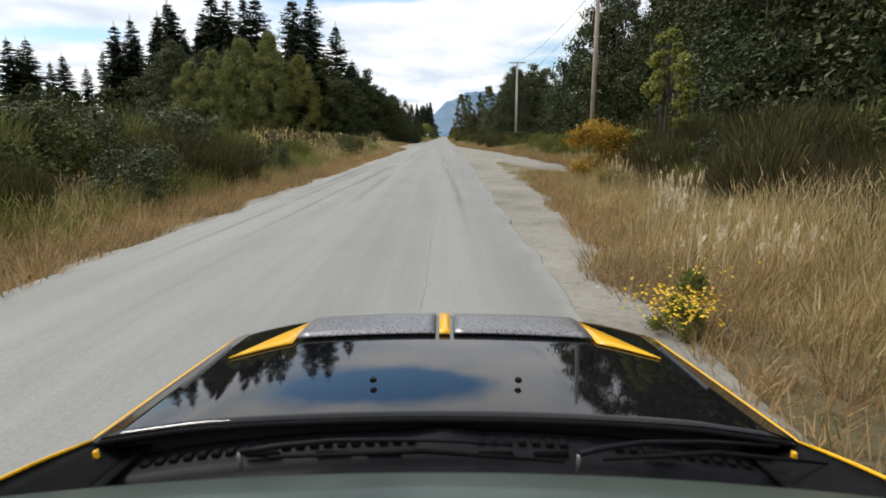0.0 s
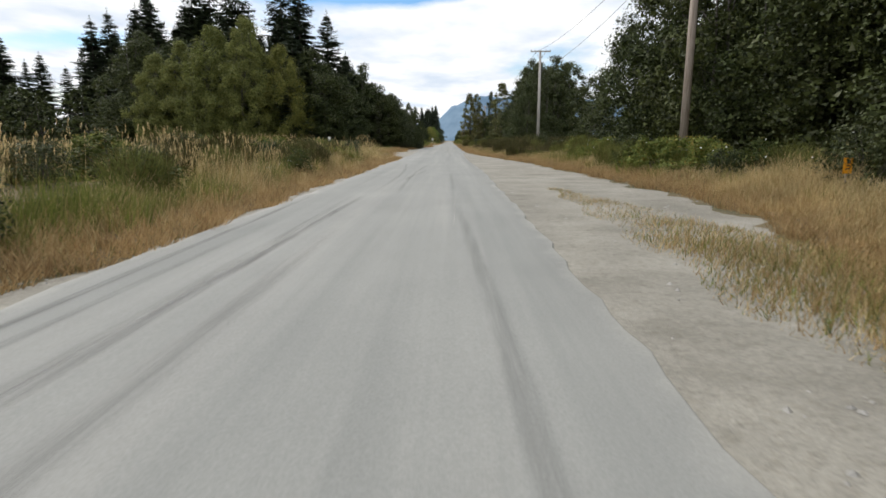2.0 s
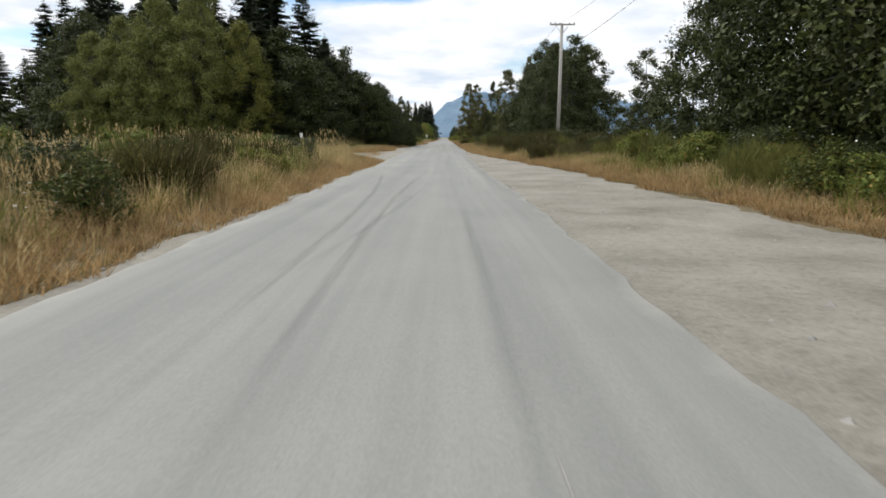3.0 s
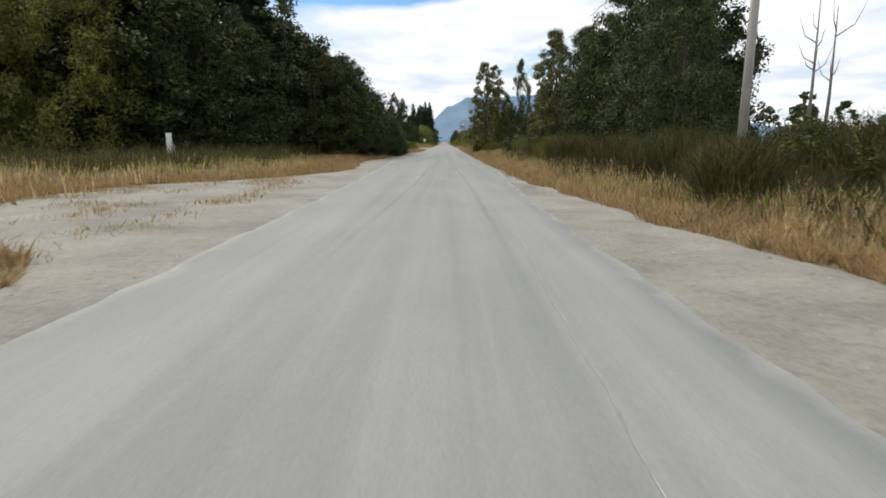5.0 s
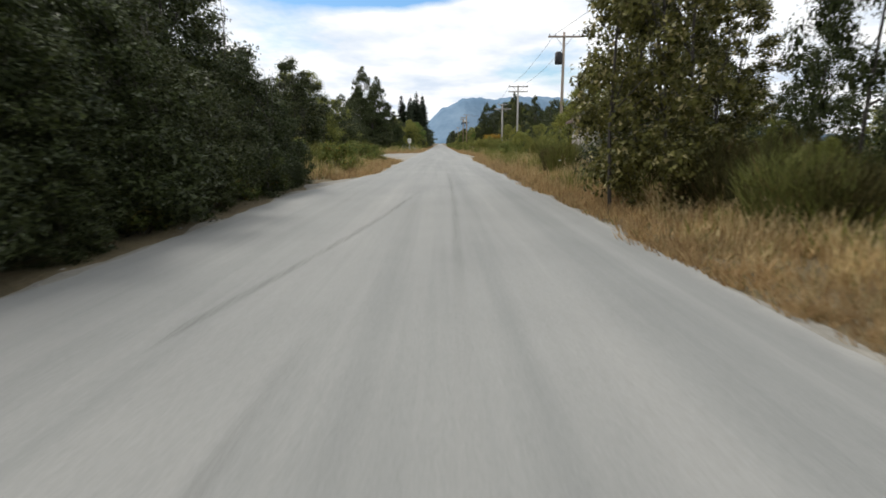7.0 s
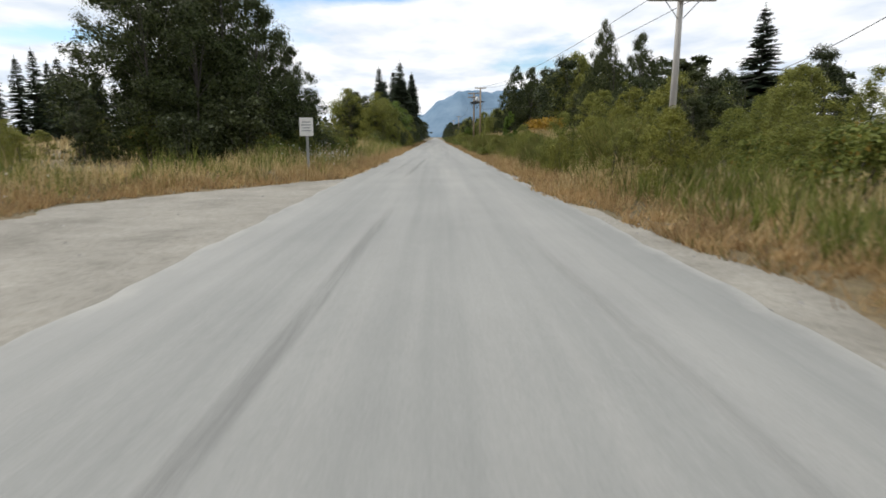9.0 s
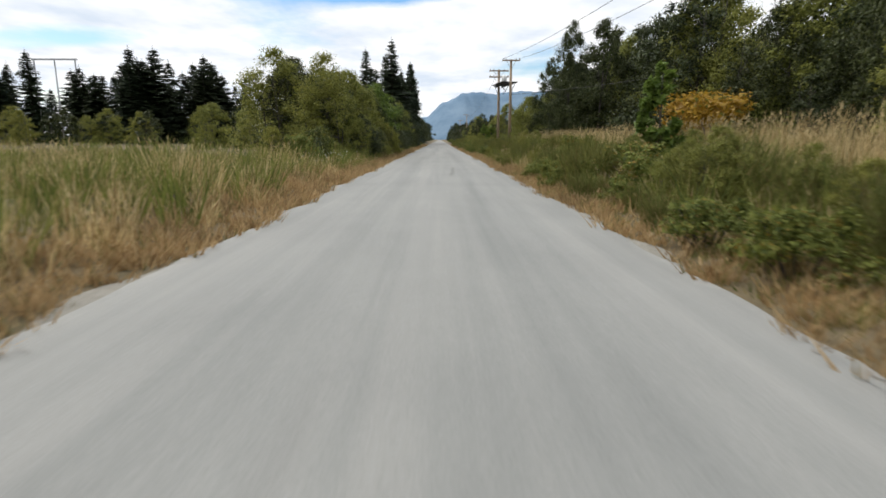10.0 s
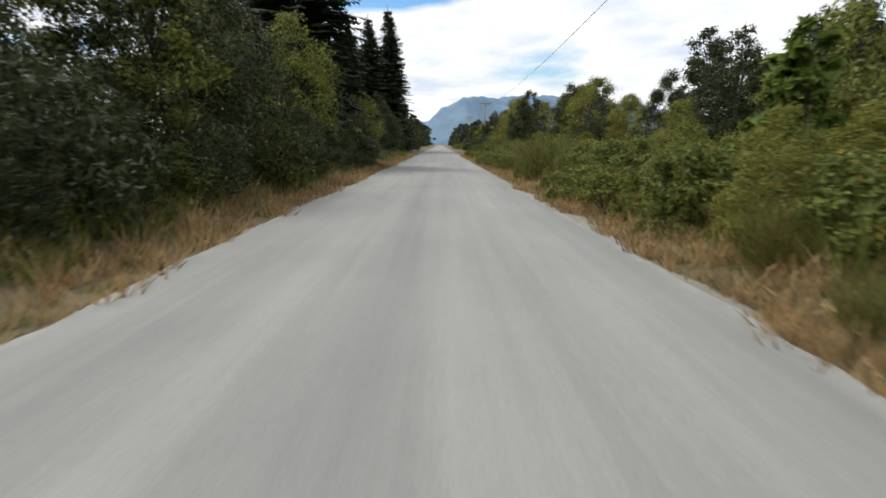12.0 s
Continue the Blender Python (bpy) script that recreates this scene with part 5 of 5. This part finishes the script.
def make_shed():
    root = new("shed")
    root.matrix_basis = Matrix.Translation((8.0, 131.5, float(land(8.0, 131.5))))
    W, L, H, R = 1.7, 2.2, 2.2, 3.1
    for i in range(17):
        bm = bmesh.new()
        x0 = -W + i * 0.2
        top = H + (R - H) * (1 - abs(x0 + 0.1) / W)
        box(bm, x0 + 0.004, x0 + 0.196, -L - 0.02, -L + 0.02, -0.2, top, 0.004)
        part("board", bm, M_SHEDWALL, root)
    for sx in (-1, 1):
        bm = bmesh.new()
        box(bm, sx * W - 0.03, sx * W + 0.03, -L + 0.025, L, -0.2, H)
        part("side_wall", bm, M_SHEDWALL, root)
    bm = bmesh.new()
    box(bm, -W + 0.04, W - 0.04, L - 0.05, L, -0.2, H)
    part("back_wall", bm, M_SHEDWALL, root)
    for sx in (-1, 1):
        me = mesh_of("roof", [(sx * (W + 0.3), -L - 0.35, H - 0.16), (0, -L - 0.35, R + 0.02), (0, L + 0.3, R + 0.02), (sx * (W + 0.3), L + 0.3, H - 0.16),
                              (sx * (W + 0.3), -L - 0.35, H - 0.06), (0, -L - 0.35, R + 0.12), (0, L + 0.3, R + 0.12), (sx * (W + 0.3), L + 0.3, H - 0.06)],
                     [(0, 1, 2, 3), (4, 7, 6, 5), (0, 4, 5, 1), (2, 6, 7, 3), (0, 3, 7, 4), (1, 5, 6, 2)])
        part("roof", me, M_SHEDROOF, root, "brown roof slope")
    tagged(root, "small weathered board shed with a brown roof behind trees", "shed")


make_shed()


def make_line_frame(x, y, h, w):
    """A far power line frame: three legs and a beam."""
    root = new("power_line_frame")
    root.matrix_basis = Matrix.Translation((x, y, float(land(x, y))))
    for k in (-0.5, 0.0, 0.5):
        bm = bmesh.new()
        tube(bm, [(k * w, 0, -0.4), (k * w, 0, h * 0.5), (k * w, 0, h)], [0.17, 0.15, 0.12], 8)
        part("leg", bm, M_STEEL, root)
        bm = bmesh.new()
        tube(bm, [(k * w, -0.12, h - 0.2), (k * w, -0.12, h - 1.3)], [0.07, 0.07], 8)
        part("insulator", bm, M_PORCELAIN, root)
    bm = bmesh.new()
    box(bm, -0.56 * w, 0.56 * w, -0.12, 0.12, h - 0.2, h + 0.12, 0.03)
    part("beam", bm, M_STEEL, root)
    tagged(root, "tall grey steel power line frame beyond the meadow", "power pylon")


make_line_frame(-75.0, 320.0, 16.0, 8.0)


def make_dead_tree(x, y, h, forks):
    root = new("dead_tree")
    root.matrix_basis = Matrix.Translation((x, y, float(land(x, y))))
    bm = bmesh.new()
    tube(bm, [(0, 0, -0.2), (0.1, 0, h * 0.4), (0.0, 0.1, h)], [0.2, 0.14, 0.03], 8)
    part("trunk", bm, M_DEAD, root)
    for i in range(forks):
        z = h * rng.uniform(0.35, 0.85)
        a = rng.uniform(0, 6.28)
        L = h * rng.uniform(0.08, 0.22)
        bm = bmesh.new()
        tube(bm, [(0.05, 0, z), (L * 0.5 * math.cos(a), L * 0.5 * math.sin(a), z + L * 0.35), (L * 0.8 * math.cos(a), L * 0.8 * math.sin(a), z + L * 1.1)], [0.06, 0.04, 0.012], 6)
        part("branch", bm, M_DEAD, root)
    tagged(root, "bare grey dead tree without leaves", "dead tree", "dead trees in the gap")


make_dead_tree(34.5, 110, 14, 7)
make_dead_tree(37.5, 112, 13.5, 6)
make_dead_tree(35.0, 100, 8.0, 3)


def flowers(name, pts, r, mat, label):
    q = []
    for x, y, z in pts:
        t = rng.normal(size=2) * 0.35
        a = np.array([r, 0, -t[0] * r])
        b = np.array([0, r, -t[1] * r])
        c = np.array([x, y, z])
        q += [[c - a, c - b, c + a, c + b], [c - (a + b) * 0.7, c + (a - b) * 0.7, c + (a + b) * 0.7, c + (b - a) * 0.7]]
    ob = part(name, loose_mesh(name, np.array(q)), mat)
    tagged(ob, label, "flowers", kind="stuff")


def flower_field(name, mat, label, spots, r):
    pts = []
    for x, y, rx, ry, n, h0, h1 in spots:
        for _ in range(n):
            px, py = x + rng.normal() * rx, y + rng.normal() * ry
            pts.append((px, py, float(land(px, py)) + rng.uniform(h0, h1)))
    flowers(name, pts, r, mat, label)


flower_field("white_wildflowers", M_WHITE, "white daisies on tall stalks in the verge", [(-4.5, 194.5, 0.45, 2.0, 150, 0.35, 0.75), (-5.9, 199, 0.7, 3.0, 170, 0.5, 1.0), (-4.9, 231, 0.45, 2.6, 110, 0.3, 0.75), (-9.5, 178, 0.8, 6, 50, 0.2, 0.5), (5.5, 128, 0.8, 6, 25, 0.5, 1.0), (9.6, 36, 0.8, 8, 60, 0.6, 1.5), (-4.6, 31.5, 0.4, 1.2, 26, 0.35, 0.7)], 0.026)
flower_field("yellow_wildflowers", M_YELLOW, "clumps of small yellow flowers at the gravel edge", [(2.78, 3.0, 0.14, 0.15, 420, 0.14, 0.34), (3.2, 3.7, 0.2, 0.2, 45, 0.22, 0.42), (-5.6, 59.5, 0.5, 0.7, 60, 0.2, 0.5), (5.0, 60, 0.5, 1.0, 70, 0.2, 0.5), (3.6, 8.5, 0.3, 0.6, 25, 0.2, 0.4)], 0.0125)
plant("bramble", 2.78, 3.0, 0.34, 0.75)
plant("bramble", 3.2, 3.7, 0.36, 0.7)

# ================= the car that stands on the road where the drive begins =================
M_BLACK, nt_black, b_black = shader("glossy_black_paint", 0.03)
b_black.inputs["IOR"].default_value = 1.45
wire(nt_black, ramp_of(nt_black, noise_tex(nt_black, 60.0), [(0.3, (0.004, 0.004, 0.005)), (0.7, (0.008, 0.008, 0.009))]), b_black.inputs["Base Color"])
M_CARYELLOW = plain("yellow_car_paint", (0.80, 0.42, 0.012), 0.22, 0, 0.06, 20)
M_PLASTIC = plain("black_plastic", (0.008, 0.008, 0.010), 0.55, 0, 0.3, 30)
M_RUBBER = plain("black_rubber", (0.007, 0.007, 0.008), 0.75, 0, 0.3, 30)
M_DASH = plain("grey_green_dashboard_vinyl", (0.055, 0.072, 0.065), 0.3, 0, 0.2, 6)
for dull, sheen in ((M_PLASTIC, 0.12), (M_RUBBER, 0.08), (M_DASH, 0.18)):
    dull.node_tree.nodes["Principled BSDF"].inputs["Specular IOR Level"].default_value = sheen
M_RIM = plain("alloy_rim", (0.45, 0.46, 0.48), 0.3, 0.9, 0.1, 9)


def perforated_mat():
    m, nt, b = shader("perforated_metal", 0.4, 0.6)
    v = nt.nodes.new("ShaderNodeTexVoronoi")
    v.inputs["Scale"].default_value = 130.0
    wire(nt, nt.nodes.new("ShaderNodeTexCoord").outputs["Object"], v.inputs["Vector"])
    wire(nt, ramp_of(nt, v.outputs["Distance"], [(0.22, (0.012, 0.012, 0.012)), (0.5, (0.26, 0.26, 0.27))]), b.inputs["Base Color"])
    return m


M_PERF = perforated_mat()
car = new("car")
car.matrix_basis = Matrix.Translation((1.15, -0.8, 0))


def bonnet_front(x):
    return 2.04 - 0.03 * (x / 0.5) ** 2 - 0.10 * (max(0.0, abs(x) - 0.5) / 0.2) ** 2


def bonnet_z(x, d):
    s = (d - 1.12) / 1.15
    crown = 0.022 * (x / 0.7) ** 2 + 0.012 * max(0, abs(x) - 0.52) / 0.2
    return 0.775 - 0.100 * s - 0.012 * s * s - crown


def sheet(name, fn, nu, nv, mat, parent, label="", thick=0.0, smooth=True):
    """A surface patch from fn(u, v), with thickness."""
    bm = bmesh.new()
    g = [[bm.verts.new(fn(i / nu, j / nv)) for i in range(nu + 1)] for j in range(nv + 1)]
    for j in range(nv):
        for i in range(nu):
            bm.faces.new((g[j][i], g[j][i + 1], g[j + 1][i + 1], g[j + 1][i])).smooth = smooth
    if thick:
        bm.normal_update()
        low = [[bm.verts.new(v.co - v.normal * (thick if v.normal.z >= 0 else -thick)) for v in row] for row in g]
        for j in range(nv):
            for i in range(nu):
                bm.faces.new((low[j][i], low[j + 1][i], low[j + 1][i + 1], low[j][i + 1])).smooth = smooth
        rim = [(g[0][i], low[0][i]) for i in range(nu + 1)] + [(g[j][nu], low[j][nu]) for j in range(1, nv + 1)]
        rim += [(g[nv][i], low[nv][i]) for i in range(nu - 1, -1, -1)] + [(g[j][0], low[j][0]) for j in range(nv - 1, 0, -1)]
        for k in range(len(rim)):
            (p, q), (p2, q2) = rim[k - 1], rim[k]
            bm.faces.new((p, q, q2, p2))
        bmesh.ops.recalc_face_normals(bm, faces=bm.faces[:])
    return part(name, bm, mat, parent, label)


def on_bonnet(u, v):
    x = -0.70 + 1.40 * u
    d = 1.09 - 0.035 * (x / 0.7) ** 2 + (bonnet_front(x) - 1.09) * v
    return (x, d, bonnet_z(x, d))


bonnet = sheet("bonnet", on_bonnet, 40, 30, M_BLACK, car, "glossy black bonnet", 0.012)


def patch_on(x0, x1, d0, d1):
    def fn(u, v):
        x = x0 + (x1 - x0) * u
        d = (d0 + (d1 - d0) * v) + (bonnet_front(x) - 2.12)
        return (x, d, bonnet_z(x, d) + 0.012 + 0.02 * v * (1 - v))
    return fn


for sx in (-1, 1):
    sheet("mesh_panel", patch_on(sx * 0.03, sx * 0.47, 1.82, 2.11), 12, 5, M_PERF, bonnet, "grey perforated metal insert", 0.004)

    def wedge(u, v, sx=sx):
        a, b, c = (0.482, 1.95), (0.472, 1.67), (0.628, 1.555)
        x = (a[0] * v + b[0] * (1 - v)) * (1 - u) + c[0] * u
        d = (a[1] * v + b[1] * (1 - v)) * (1 - u) + c[1] * u
        return (sx * x, d, bonnet_z(x, d) + 0.007)

    sheet("yellow_wedge", wedge, 6, 3, M_CARYELLOW, bonnet, "yellow painted wedge", 0.004)

    def ridge(u, v, sx=sx):
        x = 0.70 - 0.02 * u + 0.012 * (v - 0.5)
        d = 1.70 - 0.38 * u
        return (sx * x * 0.97, d, bonnet_z(x * 0.97, d) + 0.001 + 0.005 * math.sin(math.pi * v))

    sheet("crease", ridge, 8, 4, M_BLACK, bonnet)

    def fender(u, v, sx=sx):
        d = 1.05 + (bonnet_front(0.70) + 0.02 - 1.05) * u
        x = 0.685 + 0.155 * math.sin(v * math.pi / 2)
        top = bonnet_z(0.70, max(1.1, d)) - 0.003
        return (sx * x, d, top - 0.30 * (1 - math.cos(v * math.pi / 2)))

    sheet("fender_top", lambda u, v, f=fender: f(u, v * 0.30), 16, 6, M_BLACK, car, "black upper fender", 0.01)
    sheet("fender", lambda u, v, f=fender: f(u, 0.32 + v * 0.68), 16, 8, M_CARYELLOW, car, "yellow front fender", 0.01)

    bm = bmesh.new()
    tube(bm, [fender(i / 12, 0.255) for i in range(13)], [0.0045] * 13, 6)
    part("fender_line", bm, M_CARYELLOW, car, "thin yellow edge line")
    sheet("corner_panel", lambda u, v, sx=sx: (sx * (0.63 + 0.165 * u), 0.86 + 0.26 * v, 0.722 - 0.02 * u - 0.02 * v), 4, 4, M_RUBBER, car, "", 0.006)

    def flank(u, v, sx=sx):
        d = -1.9 + (bonnet_front(0.70) + 1.92) * u
        return (sx * (0.835 - 0.03 * v), d, 0.34 - 0.16 * v)

    sheet("sill", flank, 12, 3, M_CARYELLOW, car, "", 0.02)

    def door(u, v, sx=sx):
        d = -0.55 + 1.10 * u
        return (sx * (0.80 + 0.035 * math.sin(v * math.pi / 2)), d, 0.76 - 0.42 * v)

    sheet("door", door, 6, 5, M_CARYELLOW, car, "yellow door", 0.04)

    def rear(u, v, sx=sx):
        d = -1.9 + 1.34 * u
        return (sx * (0.74 + 0.095 * math.sin(v * math.pi / 2)), d, 0.80 - 0.46 * v)

    sheet("rear_fender", rear, 8, 5, M_CARYELLOW, car, "", 0.02)
    for d in (1.55, -1.15):
        bm = bmesh.new()
        tube(bm, [(sx * 0.62, d, 0.30), (sx * 0.64, d, 0.30), (sx * 0.83, d, 0.30), (sx * 0.85, d, 0.30)], [0.27, 0.30, 0.30, 0.27], 28)
        wheel = part("wheel", bm, M_RUBBER, car, "black rubber tyre")
        bm = bmesh.new()
        tube(bm, [(sx * 0.80, d, 0.30), (sx * 0.856, d, 0.30), (sx * 0.862, d, 0.30)], [0.20, 0.20, 0.12], 24)
        part("rim", bm, M_RIM, wheel)


def nose(u, v):
    x = -0.74 + 1.48 * u
    d = bonnet_front(x * 0.95) + 0.03 * math.sin(v * math.pi)
    return (x, d - 0.005, (bonnet_z(x * 0.95, bonnet_front(x * 0.95)) - 0.03) * (1 - v) + 0.2 * v)


sheet("front_bumper", nose, 24, 8, M_CARYELLOW, car, "yellow front bumper", 0.02)
sheet("rear_deck", lambda u, v: (-0.74 + 1.48 * u, -1.9 + 1.2 * v, 0.80 + 0.03 * math.sin(math.pi * u)), 12, 8, M_BLACK, car, "", 0.02)
sheet("rear_bumper", lambda u, v: (-0.83 + 1.66 * u, -1.93 - 0.05 * math.sin(math.pi * v), 0.78 - 0.55 * v), 12, 6, M_CARYELLOW, car, "", 0.02)
sheet("floor_pan", lambda u, v: (-0.78 + 1.56 * u, -1.9 + 3.9 * v, 0.2), 4, 8, M_PLASTIC, car, "", 0.02)
sheet("yellow_stripe", patch_on(-0.018, 0.018, 1.82, 2.118), 2, 5, M_CARYELLOW, bonnet, "yellow centre stripe", 0.006)
for x in (-0.172, 0.178):
    bm = bmesh.new()
    box(bm, x - 0.008, x + 0.008, 1.272, 1.29, bonnet_z(x, 1.28) + 0.008, bonnet_z(x, 1.28) + 0.018, 0.003)
    part("washer_nozzle", bm, M_PLASTIC, bonnet)
sheet("rubber_seal", lambda u, v: (-0.70 + 1.40 * u, 1.085 - 0.035 * (2 * u - 1) ** 2 + 0.006 * math.cos(v * 6.28), bonnet_z(-0.70 + 1.40 * u, 1.09) - 0.006 + 0.006 * math.sin(v * 6.28)), 30, 8, M_RUBBER, car)
sheet("bulkhead", lambda u, v: (-0.71 + 1.42 * u, 1.15 - 0.035 * (2 * u - 1) ** 2, 0.757 - 0.03 * (2 * u - 1) ** 2 - 0.3 * v), 20, 3, M_PLASTIC, car, "", 0.01)


def cowl_z(x, d):
    hump = 0.010 * max(0.0, 1 - abs(x - 0.0) / 0.07) + 0.006 * smooth01(-0.62, -0.5, x) * smooth01(0.6, 0.45, x)
    return 0.738 - 0.055 * (x / 0.72) ** 2 + hump * smooth01(1.03, 1.07, d) - 0.02 * smooth01(1.02, 0.99, d)


def on_cowl(u, v):
    x, d = -0.72 + 1.44 * u, 0.98 + 0.12 * v
    return (x, d - 0.03 * (2 * u - 1) ** 2, float(cowl_z(x, d)))


cowl = sheet("cowl", on_cowl, 60, 10, M_PLASTIC, car, "black plastic cowl panel", 0.006)
for i in range(44):
    x = -0.60 + i * 0.028
    if abs(x) < 0.06 or abs(x - 0.30) < 0.05:
        continue
    d = 1.055 - 0.03 * (x / 0.72) ** 2
    z = float(cowl_z(x, 1.055))
    bm = bmesh.new()
    box(bm, x - 0.008, x + 0.008, d - 0.012, d + 0.010, z - 0.004, z + 0.007, 0.002)
    part("louvre", bm, M_RUBBER, cowl)
for x in (-0.36, -0.22, -0.12, 0.10, 0.21, 0.43):
    bm = bmesh.new()
    box(bm, x - 0.035, x + 0.035, 1.012, 1.022, 0.728, 0.742, 0.003)
    part("clip", bm, M_RUBBER, cowl)
sheet("gutter", lambda u, v: (-0.73 + 1.46 * u, 0.87 + 0.13 * v - 0.03 * (2 * u - 1) ** 2, 0.725 - 0.02 * v - 0.05 * (2 * u - 1) ** 2), 20, 3, M_RUBBER, car, "black gutter under the windscreen", 0.006)
for sx in (-1, 1):
    bm = bmesh.new()
    tube(bm, [(sx * 0.690, 1.02, 0.700), (sx * 0.690, 1.02, 0.737), (sx * 0.690, 1.02, 0.740)], [0.006, 0.006, 0.004], 10)
    part("hinge", bm, M_CARYELLOW, car, "yellow painted bonnet hinge bolt")


def wiper(px, reach, z):
    bm = bmesh.new()
    tube(bm, [(px, 0.98, z - 0.03), (px, 0.98, z + 0.002), (px, 0.98, z + 0.005)], [0.005, 0.004, 0.002], 10)
    arm = part("wiper_arm", bm, M_STEEL, car, "bare steel wiper pivot")
    bm = bmesh.new()
    tube(bm, [(px, 0.98, z + 0.006), (px + reach * 0.12, 0.995, z + 0.010), (px + reach * 0.3, 1.012, z + 0.012), (px + reach * 0.62, 1.018, z + 0.010), (px + reach * 0.9, 1.012, z + 0.004)], [0.005, 0.006, 0.005, 0.004, 0.003], 7)
    part("rod", bm, M_PLASTIC, arm)
    bm = bmesh.new()
    tube(bm, [(px + reach * 0.10, 0.972, z + 0.000), (px + reach * 0.6, 0.985, z + 0.006), (px + reach * 1.06, 0.965, z - 0.004)], [0.004, 0.006, 0.003], 6)
    part("blade", bm, M_RUBBER, arm)


wiper(-0.39, 0.58, 0.755)
wiper(0.255, 0.44, 0.752)
sheet("dashboard", lambda u, v: (-0.76 + 1.52 * u, 0.36 + 0.497 * v - 0.03 * (2 * u - 1) ** 2, 0.86 - 0.062 * v - 0.03 * (2 * u - 1) ** 2), 20, 8, M_DASH, car, "smooth grey-green dashboard top", 0.02)
WING_LINE = ((0.722, 1.06, 0.738), (0.731, 1.0, 0.753), (0.740, 0.92, 0.772), (0.755, 0.82, 0.79), (0.80, 0.5, 0.79))
for sx in (-1, 1):
    bm = bmesh.new()
    tube(bm, [(sx * x, d, z) for x, d, z in WING_LINE], [0.003, 0.004, 0.004, 0.004, 0.004], 8)
    part("wing_edge", bm, M_CARYELLOW, car, "thin yellow wing edge")

    def wing_side(u, v, sx=sx):
        d = 1.06 - 0.50 * u
        x = np.interp(-d, [-p[1] for p in WING_LINE], [p[0] for p in WING_LINE])
        z = np.interp(-d, [-p[1] for p in WING_LINE], [p[2] for p in WING_LINE])
        return (sx * (x * (1 - v) + 0.64 * v), d, (z - 0.003) * (1 - v) + (0.70 + 0.02 * u) * v)

    sheet("wing_side", wing_side, 10, 4, M_RUBBER, car, "black inner wing beside the windscreen", 0.004)
tagged(car, "yellow car with a glossy black bonnet parked on the road", "car")
